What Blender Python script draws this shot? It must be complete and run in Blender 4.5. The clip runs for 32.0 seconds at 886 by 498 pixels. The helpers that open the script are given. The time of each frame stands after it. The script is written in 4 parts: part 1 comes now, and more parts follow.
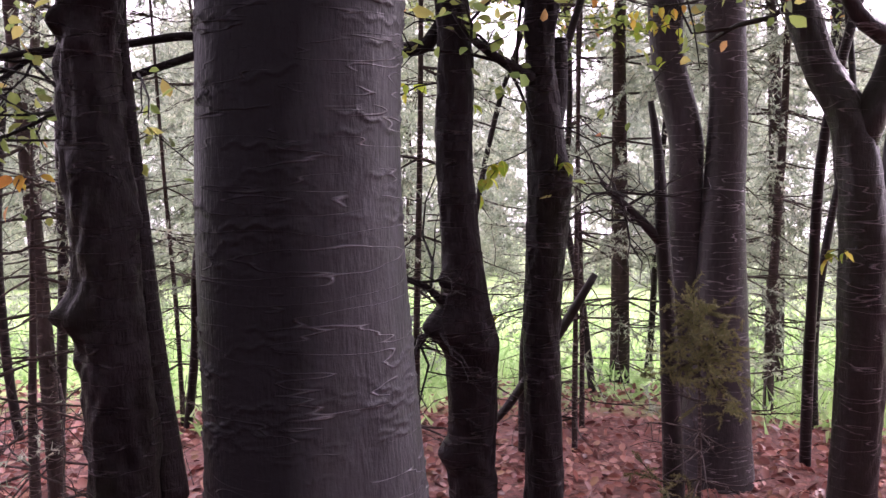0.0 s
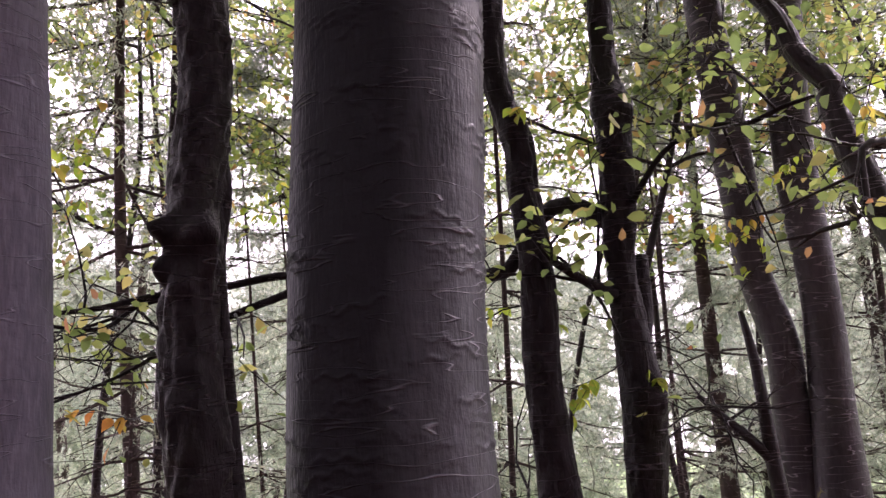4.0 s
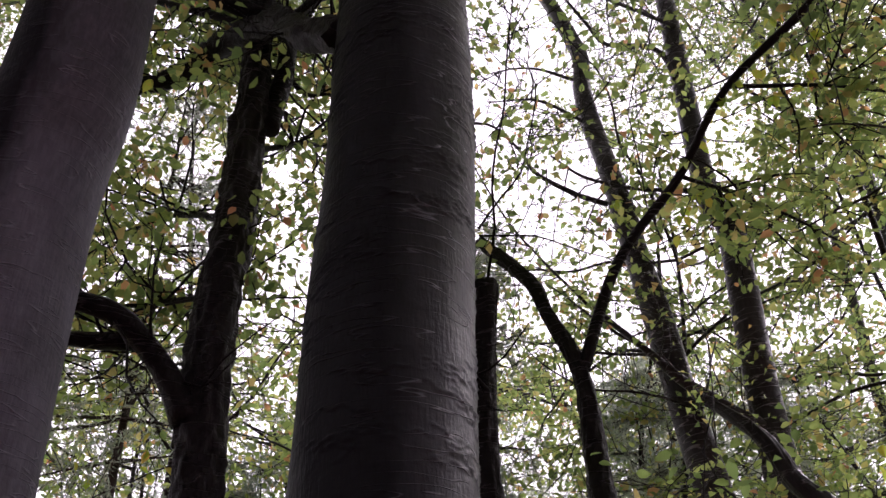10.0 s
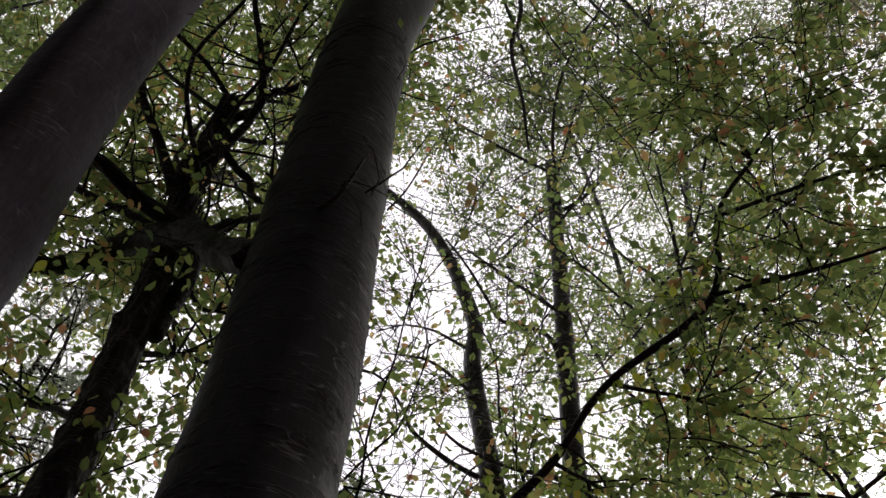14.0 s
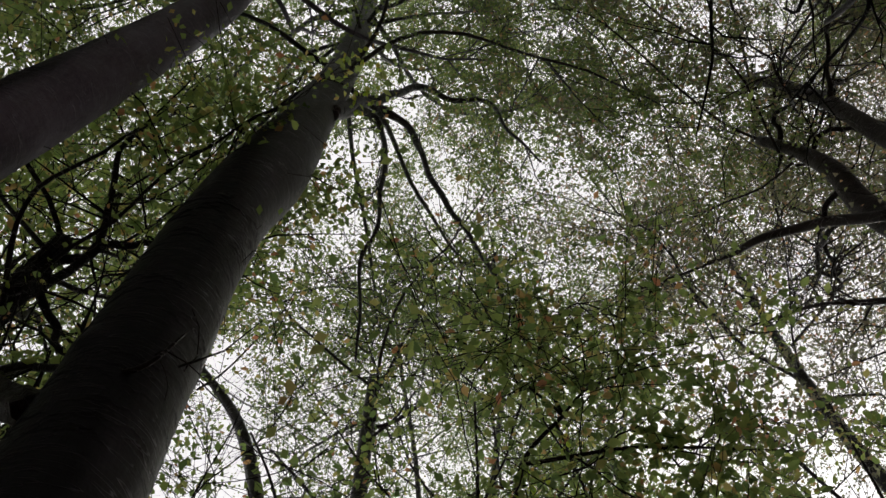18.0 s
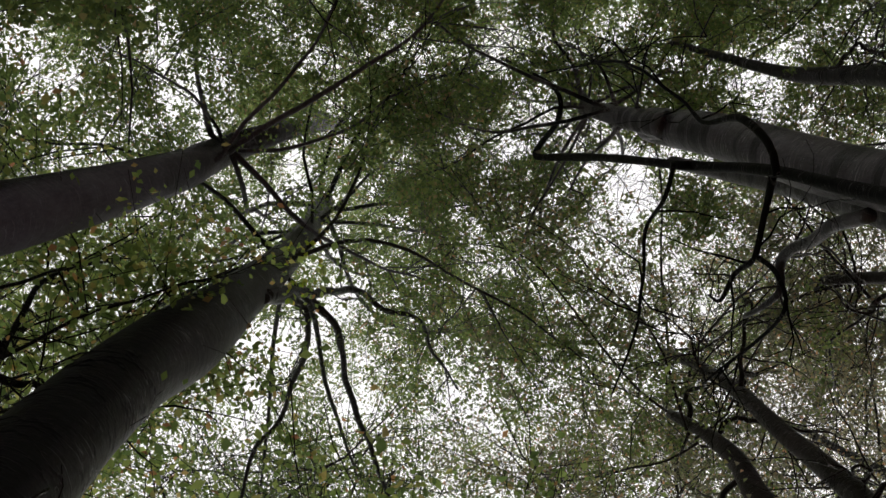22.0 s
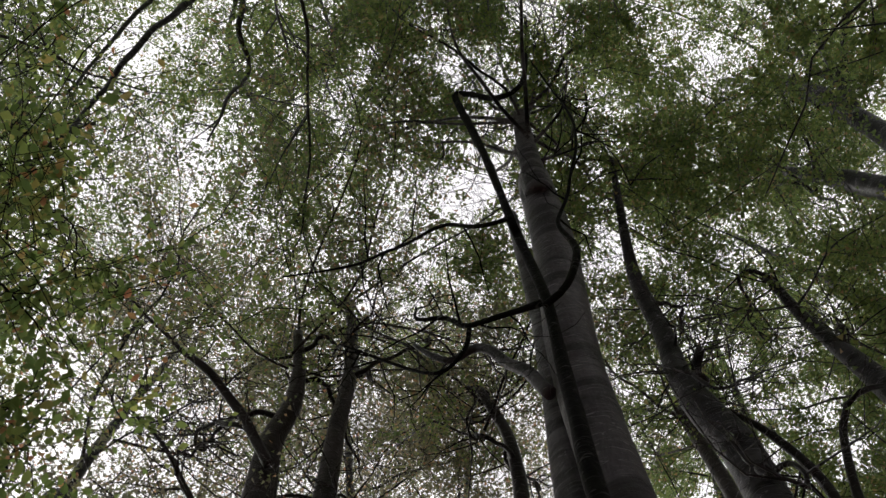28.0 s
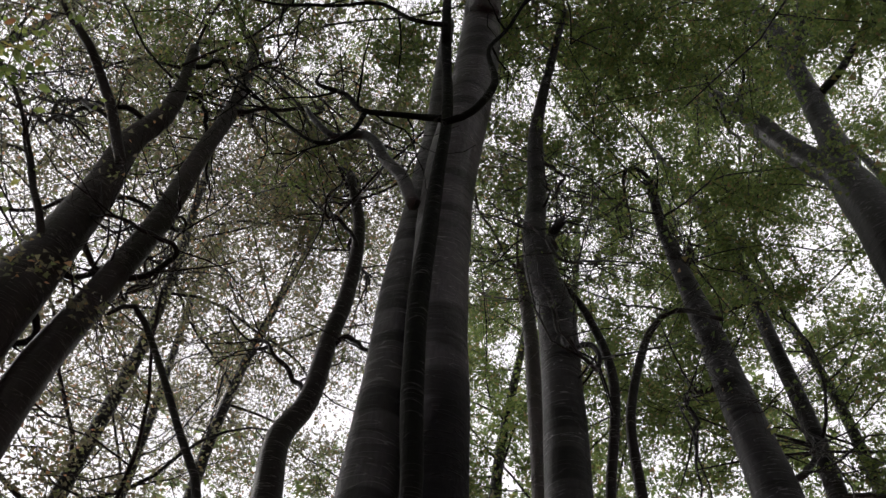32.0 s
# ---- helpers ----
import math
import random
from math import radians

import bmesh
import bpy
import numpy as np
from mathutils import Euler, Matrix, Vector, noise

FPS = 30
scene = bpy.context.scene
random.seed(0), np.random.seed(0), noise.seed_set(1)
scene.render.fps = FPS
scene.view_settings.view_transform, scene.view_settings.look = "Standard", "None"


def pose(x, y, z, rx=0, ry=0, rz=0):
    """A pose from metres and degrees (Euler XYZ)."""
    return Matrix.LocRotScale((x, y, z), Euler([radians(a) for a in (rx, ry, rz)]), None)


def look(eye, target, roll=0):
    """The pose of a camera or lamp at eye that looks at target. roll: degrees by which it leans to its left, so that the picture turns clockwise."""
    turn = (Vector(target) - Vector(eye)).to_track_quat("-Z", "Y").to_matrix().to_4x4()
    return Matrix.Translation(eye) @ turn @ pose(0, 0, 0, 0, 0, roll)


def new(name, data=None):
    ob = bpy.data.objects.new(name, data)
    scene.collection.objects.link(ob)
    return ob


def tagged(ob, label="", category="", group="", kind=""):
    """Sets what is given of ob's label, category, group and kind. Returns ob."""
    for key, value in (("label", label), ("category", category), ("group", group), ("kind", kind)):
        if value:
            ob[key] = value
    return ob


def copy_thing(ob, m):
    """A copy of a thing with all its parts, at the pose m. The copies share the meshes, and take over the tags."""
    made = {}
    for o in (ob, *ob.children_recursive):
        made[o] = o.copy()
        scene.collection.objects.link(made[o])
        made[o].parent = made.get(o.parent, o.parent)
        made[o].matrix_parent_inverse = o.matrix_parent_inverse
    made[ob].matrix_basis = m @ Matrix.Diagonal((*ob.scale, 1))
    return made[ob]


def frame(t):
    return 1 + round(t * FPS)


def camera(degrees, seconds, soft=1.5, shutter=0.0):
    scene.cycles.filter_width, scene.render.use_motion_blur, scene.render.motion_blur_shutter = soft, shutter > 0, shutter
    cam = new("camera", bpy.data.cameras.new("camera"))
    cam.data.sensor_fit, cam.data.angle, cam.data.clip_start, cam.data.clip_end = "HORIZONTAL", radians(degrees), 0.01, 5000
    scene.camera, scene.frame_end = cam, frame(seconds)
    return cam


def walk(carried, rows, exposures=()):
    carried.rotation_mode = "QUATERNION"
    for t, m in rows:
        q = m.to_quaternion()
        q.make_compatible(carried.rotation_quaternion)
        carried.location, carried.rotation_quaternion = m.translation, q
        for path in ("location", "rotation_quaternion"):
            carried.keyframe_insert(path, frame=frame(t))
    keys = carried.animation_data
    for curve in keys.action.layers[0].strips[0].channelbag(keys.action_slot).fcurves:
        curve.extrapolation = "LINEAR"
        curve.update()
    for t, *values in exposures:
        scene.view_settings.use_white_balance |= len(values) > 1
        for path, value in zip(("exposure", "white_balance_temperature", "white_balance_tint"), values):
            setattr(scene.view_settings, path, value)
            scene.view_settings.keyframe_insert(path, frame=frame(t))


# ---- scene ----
cam = camera(55.24, 32.0)
PATH = [
    (0, pose(0, 0, 1.55, 83.19, 0.88, -0.11)),
    (0.5, pose(0, 0, 1.55, 84.77, 1.08, 0.88)),
    (1, pose(0, 0, 1.55, 86.78, 1.69, 1.84)),
    (1.5, pose(0, 0, 1.55, 89.06, 2.31, 2.87)),
    (2, pose(0, 0, 1.55, 91.19, 2.66, 3.82)),
    (2.5, pose(0, 0, 1.55, 93.26, 3.45, 4.65)),
    (3, pose(0, 0, 1.55, 95.04, 3.67, 5.26)),
    (3.5, pose(0, 0, 1.55, 96.68, 3.69, 5.58)),
    (5.5, pose(0, 0, 1.55, 104.81, 4.37, 6.61)),
    (6, pose(0, 0, 1.55, 106.97, 4.50, 7.01)),
    (6.5, pose(0, 0, 1.55, 109.14, 4.68, 7.51)),
    (7, pose(0, 0, 1.55, 111.51, 4.94, 8.06)),
    (7.5, pose(0, 0, 1.55, 114.13, 5.27, 8.68)),
    (8, pose(0, 0, 1.55, 117.53, 5.10, 8.82)),
    (8.5, pose(0, 0, 1.55, 120.28, 4.86, 8.46)),
    (9, pose(0, 0, 1.55, 122.42, 4.31, 7.68)),
    (9.5, pose(0, 0, 1.55, 124.56, 3.84, 6.62)),
    (10, pose(0, 0, 1.55, 126.61, 3.47, 5.40)),
    (10.5, pose(0, 0, 1.55, 128.77, 2.86, 4.02)),
    (11, pose(0, 0, 1.55, 130.85, 2.33, 2.60)),
    (11.5, pose(0, 0, 1.55, 133.02, 1.72, 1.18)),
    (12, pose(0, 0, 1.55, 135.10, 1.17, -0.35)),
    (12.5, pose(0, 0, 1.55, 137.33, 0.90, -2.09)),
    (13, pose(0, 0, 1.55, 139.42, 0.70, -3.96)),
    (13.5, pose(0, 0, 1.55, 141.36, 0.63, -5.97)),
    (14, pose(0, 0, 1.55, 143.04, 0.77, -7.85)),
    (14.5, pose(0, 0, 1.55, 144.48, 0.88, -9.89)),
    (16.5, pose(0, 0, 1.55, 149.10, 2.23, -20.58)),
    (17, pose(0, 0, 1.55, 151.09, 2.95, -22.39)),
    (17.5, pose(0, 0, 1.55, 153.61, 3.72, -23.68)),
    (18, pose(0, 0, 1.55, 156.46, 4.33, -24.55)),
    (18.5, pose(0, 0, 1.55, 159.46, 4.75, -24.99)),
    (19, pose(0, 0, 1.55, 162.25, 5.14, -25.32)),
    (19.5, pose(0, 0, 1.55, 164.68, 5.41, -25.59)),
    (20, pose(0, 0, 1.55, 166.54, 5.66, -26.19)),
    (20.5, pose(0, 0, 1.55, 167.97, 5.86, -27.62)),
    (21, pose(0, 0, 1.55, 169.00, 5.96, -30.07)),
    (21.5, pose(0, 0, 1.55, 169.57, 5.88, -33.56)),
    (22, pose(0, 0, 1.55, 169.74, 5.69, -37.96)),
    (22.5, pose(0, 0, 1.55, 169.44, 5.54, -42.88)),
    (23, pose(0, 0, 1.55, 168.85, 5.44, -48.15)),
    (23.5, pose(0, 0, 1.55, 168.14, 5.31, -53.46)),
    (24, pose(0, 0, 1.55, 167.36, 5.03, -58.60)),
    (24.5, pose(0, 0, 1.55, 166.42, 4.52, -63.57)),
    (25, pose(0, 0, 1.55, 165.39, 3.95, -68.46)),
    (25.5, pose(0, 0, 1.55, 164.20, 3.24, -73.62)),
    (27.5, pose(0, 0, 1.55, 158.52, 1.79, -94.23)),
    (28, pose(0, 0, 1.55, 157.35, 1.28, -99.91)),
    (28.5, pose(0, 0, 1.55, 156.09, 0.69, -105.48)),
    (29, pose(0, 0, 1.55, 154.75, -0.09, -110.75)),
    (29.5, pose(0, 0, 1.55, 153.24, -0.94, -115.33)),
    (30, pose(0, 0, 1.55, 151.56, -1.72, -118.89)),
    (30.5, pose(0, 0, 1.55, 149.68, -2.42, -121.27)),
    (31, pose(0, 0, 1.55, 147.74, -2.83, -122.65)),
    (31.5, pose(0, 0, 1.55, 145.83, -3.05, -123.27)),
    (32, pose(0, 0, 1.55, 144.03, -3.21, -123.46)),
]
walk(cam, PATH, exposures=[(0, 2.1, 6350, 45), (3, 2.0, 6450, 40), (6, 1.85, 6350, 40), (9, 1.3, 6350, 32), (11, 0.74, 6350, 25), (13, 0.36, 6450, 17), (18, -0.24, 6650, 8), (23, 0.04, 6650, 6), (27, 0.04, 6600, 8), (32, 0.03, 6500, 11)])

# ---------------------------------------------------------------- light: a white overcast sky
world = bpy.data.worlds.new("overcast_sky")
scene.world = world
world.use_nodes = True
wt = world.node_tree
wt.nodes.clear()
SUN_AZ, SUN_EL = 52.0, 34.0     # degrees east of +y, degrees up
sky = wt.nodes.new("ShaderNodeTexSky")
sky.sky_type = 'NISHITA'
sky.sun_disc = False
sky.sun_elevation = radians(SUN_EL)
sky.sun_rotation = radians(SUN_AZ)
sky.air_density, sky.dust_density = 1.0, 6.0
grey = wt.nodes.new("ShaderNodeHueSaturation")
grey.inputs["Saturation"].default_value = 0.15
cloud = wt.nodes.new("ShaderNodeMix")
cloud.data_type = 'RGBA'
cloud.inputs["Factor"].default_value = 0.85
cloud.inputs["B"].default_value = (13.0, 12.6, 13.2, 1)
back = wt.nodes.new("ShaderNodeBackground")
back.inputs["Strength"].default_value = 0.1
wout = wt.nodes.new("ShaderNodeOutputWorld")
wt.links.new(sky.outputs[0], grey.inputs["Color"])
wt.links.new(grey.outputs[0], cloud.inputs["A"])
wt.links.new(cloud.outputs["Result"], back.inputs["Color"])
wt.links.new(back.outputs[0], wout.inputs[0])

sun = new("sun", bpy.data.lights.new("sun", 'SUN'))
sun.data.energy, sun.data.angle, sun.data.color = 1.5, radians(25), (1.0, 0.97, 0.93)
sun.matrix_world = look((40 * math.sin(radians(SUN_AZ)), 40 * math.cos(radians(SUN_AZ)), 40 * math.tan(radians(SUN_EL))), (0, 0, 0))


# ---------------------------------------------------------------- materials
def mat(name):
    m = bpy.data.materials.new(name)
    m.use_nodes = True
    t = m.node_tree
    t.nodes.clear()
    out = t.nodes.new("ShaderNodeOutputMaterial")
    return m, t, out


def node(t, kind, **values):
    n = t.nodes.new(kind)
    for k, v in values.items():
        n.inputs[k.replace("_", " ")].default_value = v
    return n


def ramp(t, source, stops):
    r = t.nodes.new("ShaderNodeValToRGB")
    e = r.color_ramp.elements
    while len(e) > 1:
        e.remove(e[-1])
    e[0].position, e[0].color = stops[0][0], (*stops[0][1], 1)
    for p, c in stops[1:]:
        s = e.new(p)
        s.color = (*c, 1)
    t.links.new(source, r.inputs[0])
    return r.outputs[0]


def noise_of(t, vec, scale, stretch=(1, 1, 1), detail=4.0, rough=0.55):
    mp = node(t, "ShaderNodeMapping", Scale=stretch)
    t.links.new(vec, mp.inputs["Vector"])
    n = node(t, "ShaderNodeTexNoise", Scale=scale, Detail=detail, Roughness=rough)
    t.links.new(mp.outputs[0], n.inputs["Vector"])
    return n.outputs["Fac"]


def mix_rgb(t, fac, a, b, mode='MIX'):
    n = t.nodes.new("ShaderNodeMix")
    n.data_type, n.blend_type = 'RGBA', mode
    for sock, v in (("Factor", fac), ("A", a), ("B", b)):
        if isinstance(v, (int, float)):
            n.inputs[sock].default_value = v
        elif isinstance(v, tuple):
            n.inputs[sock].default_value = (*v, 1)
        else:
            t.links.new(v, n.inputs[sock])
    return n.outputs["Result"]


def bump(t, height, strength, distance, normal=None):
    b = node(t, "ShaderNodeBump", Strength=strength, Distance=distance)
    t.links.new(height, b.inputs["Height"])
    if normal:
        t.links.new(normal, b.inputs["Normal"])
    return b.outputs[0]


def bark(name, dark, light, algae=(0.018, 0.021, 0.01), rough=(0.28, 0.5), relief=1.0, gloss=0.16, bands=0.0, wet=None, folds=1.0):
    """Smooth wet beech bark: cross wrinkles with painted highlights, fine upright ripple, blotches, thin algae."""
    m, t, out = mat(name)
    co = t.nodes.new("ShaderNodeTexCoord").outputs["Object"]
    blotch = noise_of(t, co, 3.0, (1, 1, 0.6))
    fine = noise_of(t, co, 60.0, (1, 1, 0.25), 3)
    wrinkle = noise_of(t, co, 3.6, (1, 1, 8), 1.6, 0.4)
    broken = ramp(t, noise_of(t, co, 5.0, (1, 1, 1.5), 2), [(0.42, (0.0,) * 3), (0.5, (1.0,) * 3)])
    col = ramp(t, blotch, [(0.3, dark), (0.72, light)])
    col = mix_rgb(t, ramp(t, fine, [(0.4, (0.0,) * 3), (0.75, (0.4,) * 3)]), col, tuple(c * 1.4 for c in light))
    moss = ramp(t, noise_of(t, co, 1.3, (1, 1, 0.4), 6, 0.65), [(0.5, (0.0,) * 3), (0.7, (0.6,) * 3)])
    col = mix_rgb(t, moss, col, algae)
    line = ramp(t, wrinkle, [(0.484, (0.0,) * 3), (0.5, (1.0,) * 3), (0.516, (0.0,) * 3)])
    line = mix_rgb(t, 1.0, line, broken, 'MULTIPLY')
    # folds sets how strongly the ridges' wet glint is painted in as pale colour
    col = mix_rgb(t, mix_rgb(t, 1.0, line, (folds,) * 3, 'MULTIPLY'), col, tuple(c * 3.6 + 0.04 for c in light))
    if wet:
        # a dark band, rain streak and on some stems painted shade: middle, lean, half width
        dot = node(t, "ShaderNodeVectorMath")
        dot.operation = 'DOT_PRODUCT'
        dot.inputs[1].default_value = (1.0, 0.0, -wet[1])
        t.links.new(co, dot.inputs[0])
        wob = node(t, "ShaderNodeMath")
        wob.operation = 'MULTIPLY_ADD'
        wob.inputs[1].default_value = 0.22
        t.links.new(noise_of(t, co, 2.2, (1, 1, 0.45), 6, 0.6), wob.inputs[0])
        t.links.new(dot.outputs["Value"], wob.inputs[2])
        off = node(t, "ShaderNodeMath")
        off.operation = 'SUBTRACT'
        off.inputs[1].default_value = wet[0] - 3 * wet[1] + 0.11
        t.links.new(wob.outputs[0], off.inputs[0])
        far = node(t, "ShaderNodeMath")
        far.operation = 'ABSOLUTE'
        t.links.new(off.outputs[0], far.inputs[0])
        streak_shade = node(t, "ShaderNodeMapRange", From_Min=wet[2] * 0.55, From_Max=wet[2] * 1.25, To_Min=0.93, To_Max=0.0)
        t.links.new(far.outputs[0], streak_shade.inputs["Value"])
        col = mix_rgb(t, streak_shade.outputs[0], col, (0.008, 0.0075, 0.0095))
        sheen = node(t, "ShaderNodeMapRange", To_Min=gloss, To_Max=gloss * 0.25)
        t.links.new(streak_shade.outputs[0], sheen.inputs["Value"])
    if bands:
        ring = ramp(t, noise_of(t, co, 1.6, (0.5, 0.5, 3.2), 3), [(0.5, (0.0,) * 3), (0.56, (bands,) * 3)])
        col = mix_rgb(t, ring, col, tuple(c * 0.4 for c in dark))
    p = node(t, "ShaderNodeBsdfPrincipled")
    t.links.new(col, p.inputs["Base Color"])
    rg = node(t, "ShaderNodeMapRange", To_Min=rough[0], To_Max=rough[1])
    t.links.new(noise_of(t, co, 14.0, (1, 1, 0.5)), rg.inputs["Value"])
    t.links.new(rg.outputs[0], p.inputs["Roughness"])
    p.inputs["Specular IOR Level"].default_value = gloss
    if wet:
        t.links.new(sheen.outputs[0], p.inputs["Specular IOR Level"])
    n1 = bump(t, line, 0.7 * relief, 0.01)
    n2 = bump(t, noise_of(t, co, 120.0, (1, 1, 0.18), 2), 0.7 * relief, 0.004, n1)
    n3 = bump(t, noise_of(t, co, 16.0, (1, 1, 1.6), 4), 0.5 * relief, 0.012, n2)
    t.links.new(n3, p.inputs["Normal"])
    t.links.new(p.outputs[0], out.inputs[0])
    return m


def leaf(name, stops, glow=0.55, through_gain=3.0):
    """Thin leaf that lets light through; colour varies from leaf to leaf."""
    m, t, out = mat(name)
    rnd = t.nodes.new("ShaderNodeNewGeometry").outputs["Random Per Island"]
    co = t.nodes.new("ShaderNodeTexCoord").outputs["Object"]
    col = ramp(t, rnd, stops)
    patch = ramp(t, noise_of(t, co, 0.6, (1, 1, 1), 3), [(0.35, (0.7, 0.7, 0.7)), (0.7, (1.15, 1.1, 1.0))])
    col = mix_rgb(t, 1.0, col, patch, 'MULTIPLY')
    p = node(t, "ShaderNodeBsdfPrincipled", Roughness=0.42)
    t.links.new(col, p.inputs["Base Color"])
    tr = node(t, "ShaderNodeBsdfTranslucent")
    t.links.new(mix_rgb(t, 1.0, col, (through_gain * 0.85, through_gain * 0.9, through_gain * 1.1), 'MULTIPLY'), tr.inputs["Color"])
    mx = node(t, "ShaderNodeMixShader", Fac=glow)
    t.links.new(p.outputs[0], mx.inputs[1])
    t.links.new(tr.outputs[0], mx.inputs[2])
    t.links.new(mx.outputs[0], out.inputs[0])
    return m


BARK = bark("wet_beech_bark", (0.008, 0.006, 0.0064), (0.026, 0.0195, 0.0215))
# the wet band also paints the trunk's shaded left half
BARK_MAIN = bark("shade_streaked_wet_beech_bark", (0.022, 0.0222, 0.025), (0.07, 0.071, 0.08), rough=(0.36, 0.56), gloss=0.15, wet=(-0.32, 0.055, 0.21), relief=0.9, folds=0.7)
BARK_EDGE = bark("grey_wet_beech_bark", (0.01625, 0.01375, 0.01562), (0.0575, 0.05, 0.055))
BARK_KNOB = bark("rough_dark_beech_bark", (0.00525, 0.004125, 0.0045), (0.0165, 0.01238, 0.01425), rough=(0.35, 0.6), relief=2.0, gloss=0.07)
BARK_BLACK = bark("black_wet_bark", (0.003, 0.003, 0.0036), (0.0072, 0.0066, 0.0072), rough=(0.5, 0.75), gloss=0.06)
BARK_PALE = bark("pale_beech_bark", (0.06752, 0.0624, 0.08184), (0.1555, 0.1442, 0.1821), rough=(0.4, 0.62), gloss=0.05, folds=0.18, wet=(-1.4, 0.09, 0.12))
BARK_ASH = bark("ash_grey_beech_bark", (0.042, 0.035, 0.038), (0.09, 0.077, 0.082), folds=0.4)
BARK_FAR = bark("grey_beech_bark", (0.0189, 0.01755, 0.02115), (0.0576, 0.0531, 0.0621), bands=0.8)
# the wet band here paints the column's right side dark, as shade
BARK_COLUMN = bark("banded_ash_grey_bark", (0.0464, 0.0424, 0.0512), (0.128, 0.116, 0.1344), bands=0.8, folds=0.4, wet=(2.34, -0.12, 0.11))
BARK_LEAN = bark("brownish_wet_bark", (0.0143, 0.01138, 0.0117), (0.0455, 0.0364, 0.03705), folds=0.6)
BARK_SPRUCE = bark("spruce_bark", (0.025, 0.018, 0.017), (0.07, 0.052, 0.048), rough=(0.6, 0.9), relief=1.8)
LEAF = leaf("beech_leaf", [(0.0, (0.04575, 0.06638, 0.01884)), (0.45, (0.07624, 0.09867, 0.02512)), (0.8, (0.1121, 0.1256, 0.03319)), (0.93, (0.148, 0.1148, 0.03588)), (1.0, (0.148, 0.06279, 0.0287))], 0.72, 5.7)
LEAF_HIGH = leaf("high_beech_leaf", [(0.0, (0.05743, 0.08071, 0.02829)), (0.6, (0.09766, 0.1291, 0.03458)), (0.9, (0.1263, 0.1399, 0.0393)), (1.0, (0.1723, 0.1076, 0.05502))], 0.6, 3.7)
LEAF_BROWN = leaf("autumn_beech_leaf", [(0.0, (0.08091, 0.08361, 0.04855)), (0.45, (0.1348, 0.116, 0.07012)), (0.85, (0.1146, 0.1348, 0.04855)), (1.0, (0.2697, 0.1348, 0.06742))], 0.6, 3.4)
# needle colours lightened to stand in for haze before the background spruces
NEEDLE = leaf("spruce_needle", [(0.0, (0.13, 0.15, 0.1)), (0.7, (0.22, 0.245, 0.17)), (1.0, (0.3, 0.29, 0.2))], 0.6, 3.2)
NEEDLE_OLIVE = leaf("olive_spruce_needle", [(0.0, (0.1, 0.1, 0.035)), (0.7, (0.17, 0.17, 0.06)), (1.0, (0.24, 0.21, 0.08))], 0.4, 1.8)
LITTER = leaf("fallen_leaf", [(0.0, (0.13, 0.04, 0.034)), (0.5, (0.3, 0.11, 0.09)), (0.85, (0.46, 0.21, 0.17)), (1.0, (0.34, 0.2, 0.12))], 0.05)
GRASS = leaf("meadow_grass", [(0.0, (0.19, 0.33, 0.1)), (1.0, (0.36, 0.5, 0.2))], 0.4)


def ground_material():
    m, t, out = mat("leaf_litter_and_meadow")
    co = t.nodes.new("ShaderNodeTexCoord").outputs["Object"]
    sep = t.nodes.new("ShaderNodeSeparateXYZ")
    t.links.new(co, sep.inputs[0])
    n = noise_of(t, co, 0.5, (1, 1, 1), 5)
    add = node(t, "ShaderNodeMath")
    add.operation = 'MULTIPLY_ADD'
    add.inputs[1].default_value = 2.0
    t.links.new(n, add.inputs[0])
    skew = node(t, "ShaderNodeMath")
    skew.operation = 'MULTIPLY_ADD'
    skew.inputs[1].default_value = 0.05
    t.links.new(sep.outputs["X"], skew.inputs[0])
    t.links.new(sep.outputs["Y"], skew.inputs[2])
    t.links.new(skew.outputs[0], add.inputs[2])
    edge = node(t, "ShaderNodeMapRange", From_Min=7.2, From_Max=8.2)
    t.links.new(add.outputs[0], edge.inputs["Value"])
    soil = ramp(t, noise_of(t, co, 25.0, (1, 1, 1), 5), [(0.3, (0.07, 0.026, 0.022)), (0.6, (0.21, 0.075, 0.06)), (0.8, (0.36, 0.15, 0.12))])
    turf = ramp(t, noise_of(t, co, 6.0, (1, 1, 1), 6), [(0.3, (0.21, 0.36, 0.11)), (0.7, (0.36, 0.5, 0.2))])
    col = mix_rgb(t, edge.outputs[0], soil, turf)
    p = node(t, "ShaderNodeBsdfPrincipled", Roughness=0.8)
    t.links.new(col, p.inputs["Base Color"])
    t.links.new(bump(t, noise_of(t, co, 40.0, (1, 1, 1), 5), 0.8, 0.02), p.inputs["Normal"])
    t.links.new(p.outputs[0], out.inputs[0])
    return m


def glowing_mist_material():
    m, t, out = mat("glowing_mist")
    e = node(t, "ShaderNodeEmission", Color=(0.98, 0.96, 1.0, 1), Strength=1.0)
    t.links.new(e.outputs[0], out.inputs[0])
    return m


# ---------------------------------------------------------------- mesh helpers
def mesh_of(name, verts, faces, material, smooth=True):
    me = bpy.data.meshes.new(name)
    me.from_pydata(verts if isinstance(verts, list) else verts.tolist(), [], faces if isinstance(faces, list) else faces.tolist())
    me.materials.append(material)
    if smooth:
        me.shade_smooth()
    return me


def part(name, mesh, parent, label="", kind=""):
    ob = new(name, mesh)
    ob.parent = parent
    return tagged(ob, label=label, kind=kind)


def thing(name, at, label, category, group=""):
    ob = new(name)
    ob.empty_display_size = 0.2
    ob.location = at
    return tagged(ob, label=label, category=category, group=group)


